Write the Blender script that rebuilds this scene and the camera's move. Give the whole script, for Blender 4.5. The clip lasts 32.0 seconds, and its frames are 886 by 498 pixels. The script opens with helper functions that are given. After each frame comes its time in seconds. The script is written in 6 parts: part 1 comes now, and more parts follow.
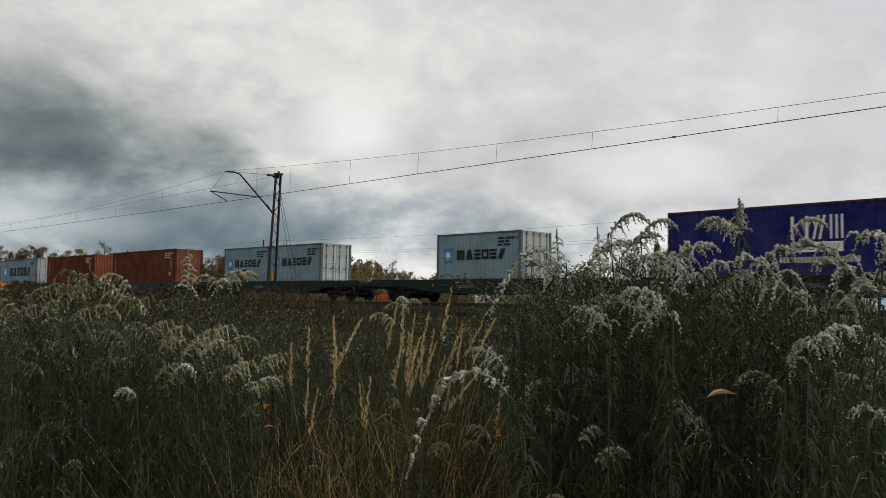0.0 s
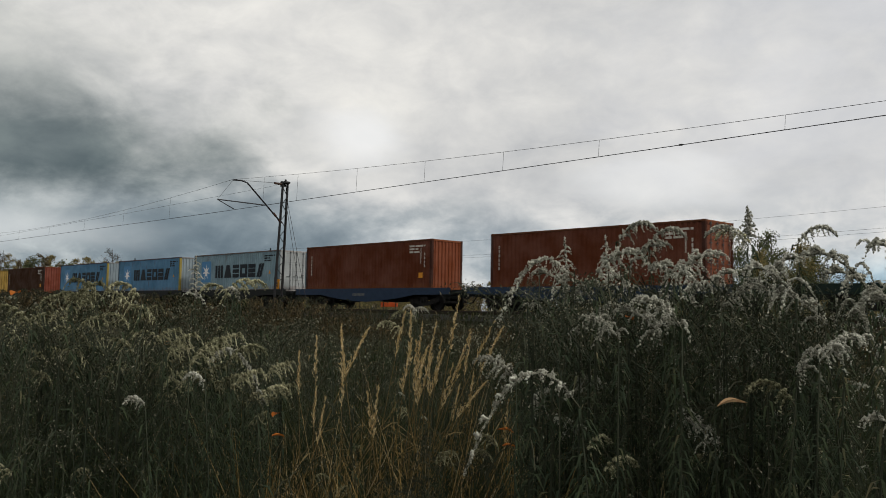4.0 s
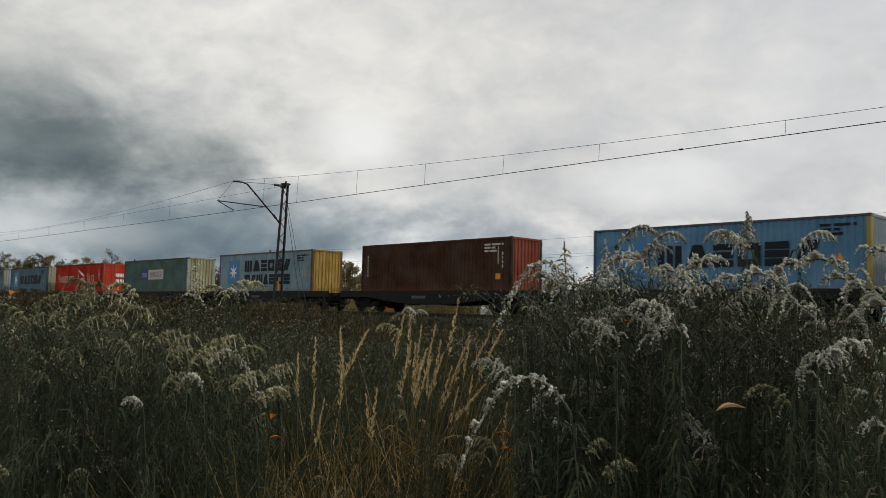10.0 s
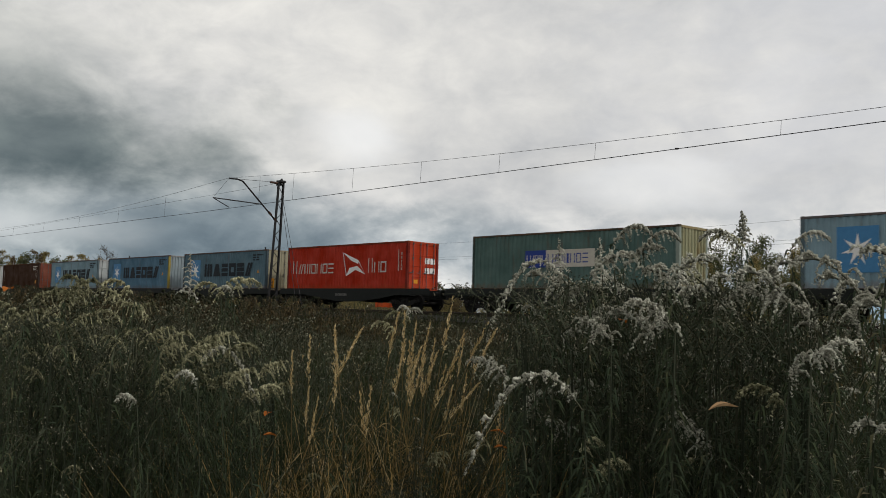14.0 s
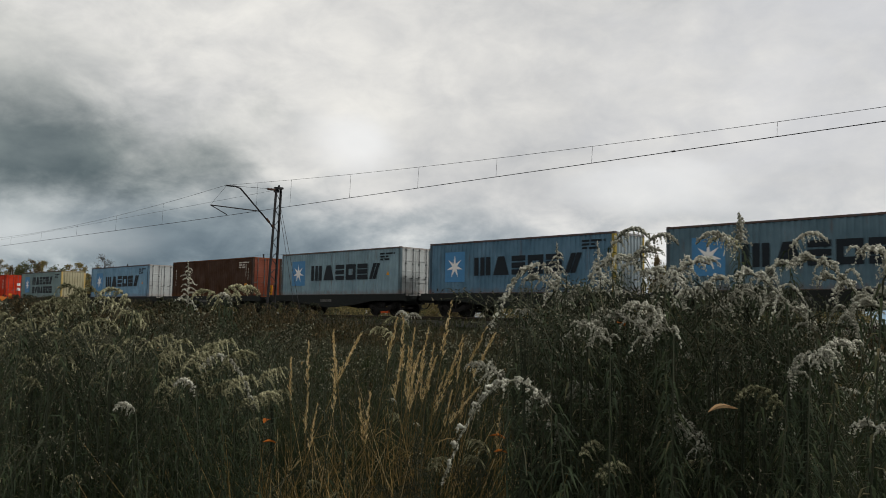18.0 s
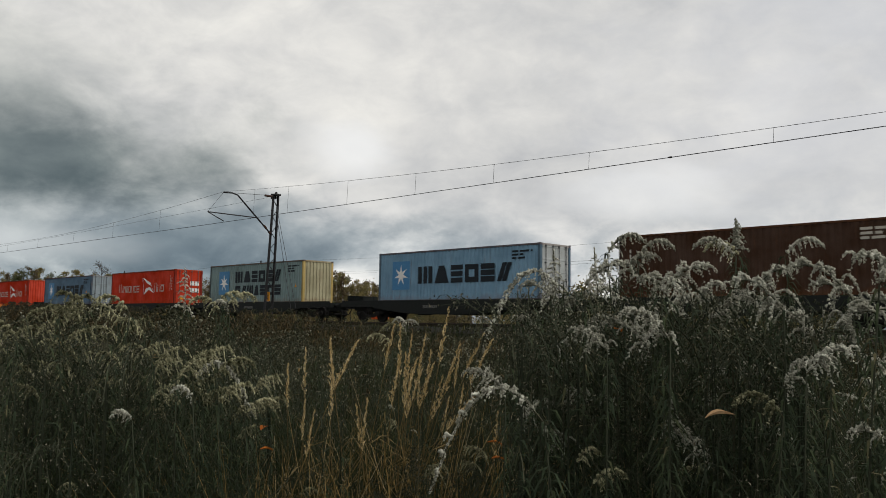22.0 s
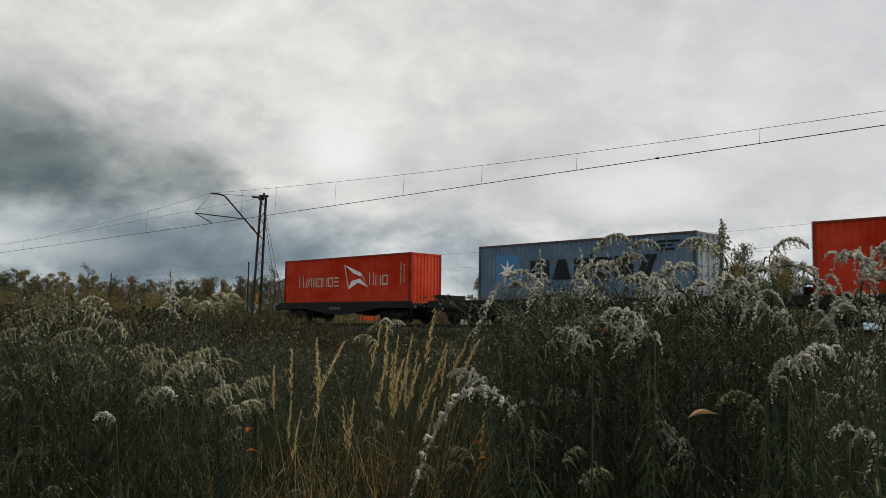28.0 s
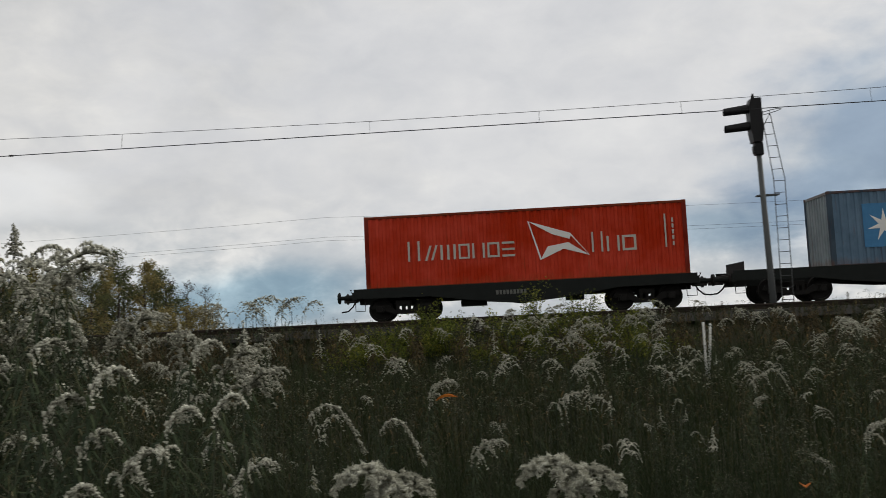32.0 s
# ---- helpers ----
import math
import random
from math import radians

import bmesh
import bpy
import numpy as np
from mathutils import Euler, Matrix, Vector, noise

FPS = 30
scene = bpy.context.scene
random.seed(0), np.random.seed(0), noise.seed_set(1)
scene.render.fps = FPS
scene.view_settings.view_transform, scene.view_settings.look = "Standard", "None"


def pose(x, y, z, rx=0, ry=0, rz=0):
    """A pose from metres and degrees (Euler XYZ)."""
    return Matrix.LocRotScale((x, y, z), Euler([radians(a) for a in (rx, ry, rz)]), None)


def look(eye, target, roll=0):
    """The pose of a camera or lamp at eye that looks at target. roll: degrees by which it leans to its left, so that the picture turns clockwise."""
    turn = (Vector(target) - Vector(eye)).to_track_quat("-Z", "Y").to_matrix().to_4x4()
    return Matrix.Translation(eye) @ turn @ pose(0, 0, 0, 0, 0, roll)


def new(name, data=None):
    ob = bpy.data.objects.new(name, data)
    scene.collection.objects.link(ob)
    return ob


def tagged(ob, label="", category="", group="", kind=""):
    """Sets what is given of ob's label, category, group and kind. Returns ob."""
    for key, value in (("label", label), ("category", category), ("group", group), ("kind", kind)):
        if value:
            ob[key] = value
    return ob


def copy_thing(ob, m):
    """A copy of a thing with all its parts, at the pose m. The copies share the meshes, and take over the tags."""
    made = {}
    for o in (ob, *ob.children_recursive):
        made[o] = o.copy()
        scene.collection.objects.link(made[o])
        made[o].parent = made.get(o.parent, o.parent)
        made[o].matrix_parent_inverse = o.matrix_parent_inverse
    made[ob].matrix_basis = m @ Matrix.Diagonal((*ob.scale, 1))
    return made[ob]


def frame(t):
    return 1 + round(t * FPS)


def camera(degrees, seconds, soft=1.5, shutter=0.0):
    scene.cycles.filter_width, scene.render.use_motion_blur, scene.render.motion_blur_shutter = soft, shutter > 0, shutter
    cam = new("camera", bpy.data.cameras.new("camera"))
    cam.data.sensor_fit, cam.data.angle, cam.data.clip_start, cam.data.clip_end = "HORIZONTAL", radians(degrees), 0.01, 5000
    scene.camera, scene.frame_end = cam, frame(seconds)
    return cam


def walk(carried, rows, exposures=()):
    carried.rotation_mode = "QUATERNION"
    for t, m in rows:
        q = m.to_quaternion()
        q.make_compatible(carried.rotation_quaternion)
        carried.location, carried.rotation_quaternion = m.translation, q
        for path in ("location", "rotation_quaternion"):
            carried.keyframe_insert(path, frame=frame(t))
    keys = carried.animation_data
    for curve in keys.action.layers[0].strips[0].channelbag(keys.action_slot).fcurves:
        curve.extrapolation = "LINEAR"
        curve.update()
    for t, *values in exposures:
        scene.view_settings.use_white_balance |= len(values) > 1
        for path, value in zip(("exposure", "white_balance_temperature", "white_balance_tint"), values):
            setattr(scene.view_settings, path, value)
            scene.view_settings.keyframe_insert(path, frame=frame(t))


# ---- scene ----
cam = camera(55.7, 32.0, soft=0.6, shutter=0.2)
EYE = 1.5          # eye height over the field
ARM = 0.62         # the lens swings on this radius as the view pans


def cam_pose(yaw, pitch, roll):
    """Camera pose from its turn: yaw from the far side (+y) to the right, pitch up, roll."""
    y, p, y0 = radians(yaw), radians(pitch), radians(-45.7)
    eye = Vector((ARM * (math.sin(y) - math.sin(y0)), ARM * (math.cos(y) - math.cos(y0)), EYE))
    way = Vector((math.sin(y) * math.cos(p), math.cos(y) * math.cos(p), math.sin(p)))
    return look(eye, eye + way, roll)


walk(cam, [(t, cam_pose(a, b, c)) for t, a, b, c in (
    (0, -45.78, 3.62, 0.97), (0.5, -45.81, 3.62, 0.97), (1, -45.81, 3.61, 0.91), (1.5, -45.89, 3.71, 0.85),
    (2, -45.99, 3.82, 0.86), (2.5, -46.04, 3.87, 0.87), (3, -46.14, 3.92, 0.86), (3.5, -46.22, 4.05, 0.92),
    (5.5, -46.25, 4.34, 1.07), (6, -46.24, 4.38, 1.13), (6.5, -46.24, 4.38, 1.15), (7, -46.25, 4.38, 1.16),
    (7.5, -46.25, 4.37, 1.21), (8, -46.24, 4.37, 1.28), (8.5, -46.24, 4.37, 1.31), (9, -46.24, 4.37, 1.31),
    (9.5, -46.24, 4.37, 1.33), (10, -46.22, 4.36, 1.38), (10.5, -46.18, 4.35, 1.41), (11, -46.12, 4.35, 1.41),
    (11.5, -46.08, 4.35, 1.44), (12, -46.06, 4.36, 1.51), (12.5, -46.00, 4.35, 1.57), (13, -45.96, 4.34, 1.63),
    (13.5, -45.91, 4.32, 1.66), (14, -45.92, 4.24, 1.62), (14.5, -45.92, 4.24, 1.58), (16.5, -45.89, 4.35, 1.07),
    (17, -45.80, 4.47, 1.05), (17.5, -45.80, 4.50, 1.03), (18, -45.80, 4.58, 1.00), (18.5, -45.82, 4.59, 0.93),
    (19, -45.81, 4.63, 0.85), (19.5, -45.73, 4.64, 0.77), (20, -45.66, 4.70, 0.73), (20.5, -45.66, 4.75, 0.74),
    (21, -45.63, 4.86, 0.81), (21.5, -45.63, 4.93, 0.88), (22, -45.63, 5.01, 0.87), (22.5, -45.66, 5.01, 0.84),
    (23, -45.65, 5.10, 0.88), (23.5, -45.65, 5.11, 0.83), (24, -45.67, 5.05, 0.70), (24.5, -45.67, 5.06, 0.65),
    (25, -45.68, 5.05, 0.61), (25.5, -45.68, 5.06, 0.58), (27.5, -45.19, 5.05, 0.51), (28, -44.84, 5.09, 0.69),
    (28.5, -44.21, 5.14, 0.62), (29, -42.81, 5.02, 0.35), (29.5, -40.31, 5.25, 0.37), (30, -36.04, 5.30, 0.05),
    (30.5, -30.52, 5.26, -0.62), (31, -22.25, 5.34, -1.79), (31.5, -11.65, 4.98, -2.41), (32, -3.94, 4.69, -2.74))],
     exposures=[(0, 0.0), (32, 0.0)])

# ---- plan: the track runs along x, the train goes to +x; y is the distance from the camera's line ----
RAIL = 1.47        # top of the rails
FACE = 31.97       # near side of the containers
FAR_TRACK = FACE + 1.219
NEAR_TRACK = 24.1
FLOOR = 2.60       # underside of the containers
SHIFT = ((0, -5.96), (2, 17.40), (4, 40.54), (6, 63.48), (8, 86.22), (10, 108.77), (12, 131.13), (14, 153.30),
         (16, 175.30), (18, 197.13), (20, 218.79), (22, 240.30), (24, 261.65), (26, 282.85), (28, 303.91),
         (30, 324.84), (32, 345.63))
rng = random.Random(7)
npr = np.random.RandomState(11)

# ---- world and sun: an overcast autumn day ----
world = bpy.data.worlds.new("sky")
scene.world = world
world.use_nodes = True


class Nodes:
    """Short hand for node trees."""

    def __init__(self, tree):
        self.t = tree
        tree.nodes.clear()

    def __call__(self, kind, ins=None):
        n = self.t.nodes.new(kind)
        for k, v in (ins or {}).items():
            self.put(n.inputs[k], v)
        return n

    def put(self, socket, v):
        if isinstance(v, bpy.types.NodeSocket):
            self.t.links.new(v, socket)
        elif isinstance(v, bpy.types.Node):
            self.t.links.new(v.outputs[0], socket)
        else:
            socket.default_value = v

    def math(self, op, a, b=0.0, c=0.0, clamp=False):
        n = self("ShaderNodeMath", {0: a, 1: b, 2: c})
        n.operation, n.use_clamp = op, clamp
        return n.outputs[0]

    def vec(self, op, a, b):
        n = self("ShaderNodeVectorMath", {0: a, 1: b})
        n.operation = op
        return n.outputs[0]

    def span(self, f, lo, hi, a, b):
        n = self("ShaderNodeMapRange", {0: f, 1: lo, 2: hi, 3: a, 4: b})
        n.interpolation_type = "SMOOTHSTEP"
        return n.outputs[0]

    def mix(self, f, a, b, blend="MIX"):
        n = self("ShaderNodeMix")
        n.data_type, n.blend_type = "RGBA", blend
        self.put(n.inputs[0], f), self.put(n.inputs[6], a), self.put(n.inputs[7], b)
        return n.outputs[2]

    def ramp(self, f, *stops):
        n = self("ShaderNodeValToRGB", {0: f})
        e = n.color_ramp.elements
        while len(e) < len(stops):
            e.new(0.5)
        for el, (p, c) in zip(e, stops):
            el.position, el.color = p, (*c, 1) if isinstance(c, tuple) else (c, c, c, 1)
        return n.outputs[0]

    def noise(self, vec, scale, detail=4.0, rough=0.55, distort=0.0):
        return self("ShaderNodeTexNoise", {"Vector": vec, "Scale": scale, "Detail": detail, "Roughness": rough, "Distortion": distort}).outputs[0]


def make_sky():
    n = Nodes(world.node_tree)
    way = n("ShaderNodeTexCoord").outputs["Generated"]
    s = n("ShaderNodeSeparateXYZ", {0: way})
    az = n.math("MULTIPLY", n.math("ARCTAN2", s.outputs[0], s.outputs[1]), 57.2958)
    el = n.math("MULTIPLY", n.math("ARCSINE", s.outputs[2]), 57.2958)
    up = n.math("MAXIMUM", n.math("ADD", s.outputs[2], 0.10), 0.03)
    flat = n("ShaderNodeCombineXYZ", {0: n.math("DIVIDE", s.outputs[0], up), 1: n.math("DIVIDE", s.outputs[1], up), 2: 0.0})
    big = n.noise(flat, 0.45, 4.0, 0.5, 0.0)
    fine = n.noise(n.vec("MULTIPLY", way, (1, 1, 1.7)), 13.0, 8.0, 0.58, 0.25)
    wob = n.noise(n.vec("MULTIPLY", way, (1, 1, 2.1)), 5.5, 7.0, 0.54, 0.2)
    tone = n.math("ADD", n.math("MULTIPLY", big, 0.60), n.math("MULTIPLY", fine, 0.40))

    def bank(a0, e0, sa, se, warp=0.9):
        """A soft bank of cloud about a heading and height, with a ragged edge."""
        u = n.math("DIVIDE", n.math("SUBTRACT", az, a0), sa)
        v = n.math("DIVIDE", n.math("SUBTRACT", el, e0), se)
        r = n.math("SQRT", n.math("ADD", n.math("MULTIPLY", u, u), n.math("MULTIPLY", v, v)))
        r = n.math("ADD", r, n.math("MULTIPLY", n.math("SUBTRACT", wob, 0.5), 2 * warp))
        r = n.math("ADD", r, n.math("MULTIPLY", n.math("SUBTRACT", fine, 0.5), 0.6))
        return n.span(r, 0.35, 1.45, 1.0, 0.0)

    base = n.ramp(tone, (0.34, (0.49, 0.50, 0.515)), (0.45, (0.63, 0.63, 0.625)), (0.55, (0.755, 0.745, 0.72)), (0.66, (0.90, 0.88, 0.83)))
    low = n.span(el, 2.0, 10.0, 1.0, 0.0)
    puff = n.math("ADD", n.math("MULTIPLY", wob, 0.55), n.math("MULTIPLY", fine, 0.45))
    lowtone = n.ramp(puff, (0.38, (0.33, 0.385, 0.43)), (0.47, (0.49, 0.535, 0.565)), (0.53, (0.73, 0.74, 0.74)), (0.60, (0.97, 0.96, 0.93)))
    col = n.mix(n.math("MULTIPLY", low, 0.9), base, lowtone)
    for a0, e0, sa, se, c, k in ((-74, 10.4, 17, 3.6, (0.36, 0.39, 0.39), 0.65), (-76, 9.7, 15, 2.6, (0.10, 0.145, 0.16), 0.78), (-67, 5.8, 17, 3.4, (0.31, 0.355, 0.38), 0.78), (2, 15, 30, 13, (0.73, 0.74, 0.775), 0.5), (-70, 3.0, 14, 2.8, (0.42, 0.47, 0.50), 0.6), (-51.7, 11.6, 3.4, 2.2, (0.98, 0.98, 0.97), 0.7), (-33, 8.6, 5.5, 1.7, (0.95, 0.95, 0.94), 0.55), (-84, 16, 20, 5.5, (0.40, 0.42, 0.42), 0.6), (-57, 5.0, 13, 2.2, (0.30, 0.36, 0.41), 0.5), (-43, 3.8, 9, 1.8, (0.36, 0.41, 0.45), 0.6),
                                 (24, 8.5, 7.5, 6.5, (0.27, 0.36, 0.47), 0.9), (12, 5.0, 8.0, 1.6, (0.27, 0.37, 0.46), 0.8),
                                 (-17, 1.8, 8, 2.2, (0.28, 0.41, 0.50), 0.9), (-76, 4.6, 8, 1.2, (0.66, 0.69, 0.70), 0.7)):
        cover = n.math("MULTIPLY", bank(a0, e0, sa, se), k)
        if sum(c) < 1.45:
            col = n.mix(cover, col, tuple(min(1.0, v * 1.5) for v in c) + (1,), "MULTIPLY")
        else:
            col = n.mix(cover, col, (*c, 1))
    clouds = n("ShaderNodeBackground", {0: col, 1: 1.0})
    blue = n("ShaderNodeTexSky")
    blue.sky_type, blue.sun_disc, blue.sun_elevation, blue.sun_rotation = "NISHITA", False, radians(32), radians(68)
    clear = n("ShaderNodeBackground", {0: blue.outputs[0], 1: 0.05})
    both = n("ShaderNodeMixShader", {0: 0.93, 1: clear.outputs[0], 2: clouds.outputs[0]})
    n("ShaderNodeOutputWorld", {0: both.outputs[0]})


make_sky()
sun = new("sun", bpy.data.lights.new("sun", "SUN"))
sun.data.energy, sun.data.angle, sun.data.color = 1.5, radians(10), (1.0, 0.975, 0.93)
sun.matrix_world = look((20 * math.sin(radians(68)), 20 * math.cos(radians(68)), 12.5), (0, 0, 0))


# ---- materials ----
def material(name):
    m = bpy.data.materials.new(name)
    m.use_nodes = True
    return m, Nodes(m.node_tree)


def surface(n, colour, rough=0.7, metal=0.0, bump=None, strength=0.3, dist=0.01, gloss=0.15, through_light=0.0):
    ins = {"Base Color": colour, "Roughness": rough, "Metallic": metal, "Specular IOR Level": gloss}
    if bump is not None:
        ins["Normal"] = n("ShaderNodeBump", {"Height": bump, "Strength": strength, "Distance": dist}).outputs[0]
    b = n("ShaderNodeBsdfPrincipled", ins)
    out = b.outputs[0]
    if through_light:
        t = n("ShaderNodeBsdfTranslucent", {0: colour})
        out = n("ShaderNodeMixShader", {0: through_light, 1: b.outputs[0], 2: t.outputs[0]}).outputs[0]
    n("ShaderNodeOutputMaterial", {0: out})


def rgb(c, k=1.0):
    return tuple(min(1.0, v * k) for v in c) + (1,)


def paint(name, c, rust=0.25, seed=0.0, fade=0.35, spots=(0.13, 0.055, 0.025), rough=0.5):
    """Weathered sheet-metal paint: faded patches, vertical rust runs, chips."""
    m, n = material(name)
    pos = n.vec("ADD", n("ShaderNodeTexCoord").outputs["Object"], (seed * 3.1, seed * 7.7, seed * 1.3))
    tall = n.vec("MULTIPLY", pos, (1, 1, 0.12))
    patch = n.noise(pos, 0.9, 4)
    runs = n.noise(tall, 5.5, 5, 0.65)
    chips = n.noise(pos, 9.0, 5, 0.7)
    col = n.mix(n.ramp(patch, (0.35, 0.0), (0.7, 1.0)), rgb(c, 1 - fade * 0.6), rgb(tuple(v * 0.85 + 0.06 * fade for v in c), 1 + fade * 0.5))
    col = n.mix(n.ramp(runs, (0.62 - rust * 0.16, 0.0), (0.78, 0.55 + rust * 0.4)), col, rgb(spots))
    col = n.mix(n.ramp(chips, (0.70 - rust * 0.08, 0.0), (0.76, 0.9)), col, rgb(spots, 0.7))
    # rust and grime that creep up from the bottom rail in uneven streaks
    low = n.span(n("ShaderNodeSeparateXYZ", {0: n("ShaderNodeTexCoord").outputs["Object"]}).outputs[2], 0.1, 0.95, 1.0, 0.0)
    creep = n.noise(n.vec("MULTIPLY", pos, (1, 1, 0.25)), 3.4, 6, 0.7)
    stain = n.ramp(n.math("MULTIPLY", creep, low), (0.34, 0.0), (0.52, 0.35 + rust))
    col = n.mix(stain, col, rgb(tuple(v * 0.45 + w * 0.7 for v, w in zip(c, spots))))
    surface(n, col, n.math("ADD", rough + 0.15, n.math("MULTIPLY", chips, 0.3)), 0.0, chips, 0.25, 0.004, gloss=0.03)
    return m


def plain(name, c, rough=0.7, metal=0.0, var=0.35, scale=6.0, bump=0.3):
    """A surface with two scales of tone and a fine relief."""
    m, n = material(name)
    pos = n("ShaderNodeTexCoord").outputs["Object"]
    a, b = n.noise(pos, scale, 4), n.noise(pos, scale * 9, 4, 0.65)
    col = n.mix(n.math("ADD", n.math("MULTIPLY", a, 0.6), n.math("MULTIPLY", b, 0.4)), rgb(c, 1 - var), rgb(c, 1 + var))
    surface(n, col, rough, metal, b, bump, 0.006)
    return m


def leafy(name, *stops, rough=0.75, light=0.25, scale=None, grain=0.6):
    """Leaves, stalks and fluff: tone by leaf (island), with light through them."""
    m, n = material(name)
    isl = n("ShaderNodeNewGeometry").outputs["Random Per Island"]
    one = n("ShaderNodeObjectInfo").outputs["Random"]
    pos = n("ShaderNodeTexCoord").outputs["Object"]
    f = n.math("ADD", n.math("MULTIPLY", isl, grain), n.math("MULTIPLY", one, 0.15))
    f = n.math("ADD", f, n.math("MULTIPLY", n.noise(pos, scale or 3.0, 3), 0.9 - grain))
    surface(n, n.ramp(f, *stops), rough, 0.0, gloss=0.04, through_light=light)
    return m


M = {}
M["steel"] = plain("dark_steel", (0.035, 0.034, 0.033), 0.6, 0.3)
M["frame"] = plain("wagon_frame_paint", (0.012, 0.014, 0.013), 0.75, 0.0, 0.5, 3.0)
M["frame_green"] = plain("green_wagon_paint", (0.010, 0.020, 0.016), 0.7, 0.0, 0.5, 3.0)
M["frame_blue"] = plain("blue_wagon_paint", (0.018, 0.033, 0.062), 0.7, 0.0, 0.5, 3.0)
M["wheel"] = plain("wheel_steel", (0.014, 0.013, 0.012), 0.75, 0.2)
M["rail"] = plain("rail_steel", (0.028, 0.020, 0.016), 0.7, 0.2)
M["ballast"] = plain("ballast_stone", (0.016, 0.015, 0.012), 0.95, 0.0, 0.6, 4.0, 1.0)
M["mast"] = plain("mast_steel", (0.03, 0.03, 0.031), 0.6, 0.3)
M["wire"] = plain("wire_copper", (0.03, 0.03, 0.032), 0.5, 0.4)
M["porcelain"] = plain("insulator_glaze", (0.06, 0.035, 0.025), 0.25)
M["galv"] = plain("galvanised_steel", (0.085, 0.09, 0.09), 0.6, 0.2)
M["black"] = plain("black_enamel", (0.012, 0.012, 0.013), 0.45)
M["yellow"] = plain("yellow_plate", (0.62, 0.26, 0.02), 0.5)
M["orange"] = plain("orange_sheet", (0.75, 0.12, 0.03), 0.5)
M["white"] = plain("white_paint", (0.72, 0.71, 0.68), 0.5, 0.0, 0.12)
M["stencil"] = plain("faded_stencil", (0.12, 0.12, 0.11), 0.7, 0.0, 0.4)
M["cream"] = plain("pale_lettering", (0.46, 0.43, 0.37), 0.55, 0.0, 0.25)
M["ink"] = plain("dark_lettering", (0.010, 0.015, 0.020), 0.6, 0.0, 0.3)
M["sky_blue"] = plain("emblem_blue", (0.060, 0.195, 0.37), 0.5, 0.0, 0.3)
M["navy"] = plain("emblem_navy", (0.02, 0.045, 0.22), 0.5, 0.0, 0.25)
M["rubber"] = plain("black_rubber", (0.012, 0.012, 0.012), 0.8)
M["patch"] = plain("brown_patch", (0.045, 0.03, 0.022), 0.8)
M["stem"] = leafy("weed_stalk", (0.1, (0.027, 0.034, 0.023)), (0.6, (0.048, 0.054, 0.035)), (0.9, (0.090, 0.083, 0.053)), light=0.05)
M["leaf"] = leafy("withered_leaf", (0.05, (0.028, 0.040, 0.025)), (0.50, (0.045, 0.060, 0.035)), (0.74, (0.062, 0.080, 0.040)), (0.84, (0.115, 0.105, 0.058)), (0.94, (0.36, 0.31, 0.18)), light=0.3)
M["leaf_brown"] = leafy("withered_brown_leaf", (0.05, (0.030, 0.026, 0.016)), (0.50, (0.055, 0.044, 0.025)), (0.80, (0.105, 0.078, 0.038)), (0.97, (0.30, 0.21, 0.09)), light=0.25)
M["tawny"] = leafy("tawny_grass", (0.1, (0.10, 0.070, 0.026)), (0.6, (0.26, 0.17, 0.055)), (0.95, (0.52, 0.36, 0.14)), light=0.3)
M["fluff"] = leafy("seed_fluff", (0.30, (0.17, 0.168, 0.13)), (0.50, (0.40, 0.395, 0.32)), (0.72, (0.76, 0.75, 0.65)), rough=0.95, light=0.30, scale=36.0, grain=0.08)
M["fluff_warm"] = leafy("yellowish_seed_fluff", (0.30, (0.060, 0.062, 0.034)), (0.50, (0.22, 0.215, 0.125)), (0.72, (0.66, 0.63, 0.41)), rough=0.95, light=0.25, scale=36.0, grain=0.08)
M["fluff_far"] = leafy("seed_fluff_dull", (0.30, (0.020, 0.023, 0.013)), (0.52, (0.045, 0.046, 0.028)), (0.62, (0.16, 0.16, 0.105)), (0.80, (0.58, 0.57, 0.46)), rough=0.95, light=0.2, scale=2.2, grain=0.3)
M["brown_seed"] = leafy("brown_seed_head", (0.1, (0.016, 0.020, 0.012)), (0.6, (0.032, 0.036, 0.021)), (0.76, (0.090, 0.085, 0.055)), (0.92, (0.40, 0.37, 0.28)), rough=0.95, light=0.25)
M["straw"] = leafy("golden_straw", (0.1, (0.32, 0.21, 0.08)), (0.5, (0.56, 0.42, 0.20)), (0.95, (0.80, 0.68, 0.44)), light=0.35)
M["straw_stalk"] = leafy("dull_straw", (0.1, (0.07, 0.055, 0.024)), (0.6, (0.16, 0.118, 0.050)), (0.95, (0.36, 0.27, 0.12)), light=0.2)
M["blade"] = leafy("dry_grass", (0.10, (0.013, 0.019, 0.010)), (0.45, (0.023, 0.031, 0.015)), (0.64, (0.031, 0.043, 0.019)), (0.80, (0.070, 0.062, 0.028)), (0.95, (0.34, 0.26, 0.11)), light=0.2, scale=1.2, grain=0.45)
M["bush"] = leafy("yellowing_leaf", (0.05, (0.035, 0.052, 0.012)), (0.5, (0.095, 0.120, 0.024)), (0.95, (0.30, 0.28, 0.05)), light=0.3)
M["orange_leaf"] = leafy("orange_leaf", (0.1, (0.28, 0.07, 0.015)), (0.9, (0.50, 0.17, 0.03)), light=0.3)
M["tan_leaf"] = leafy("tan_leaf", (0.1, (0.32, 0.19, 0.09)), (0.9, (0.50, 0.33, 0.18)), light=0.3)
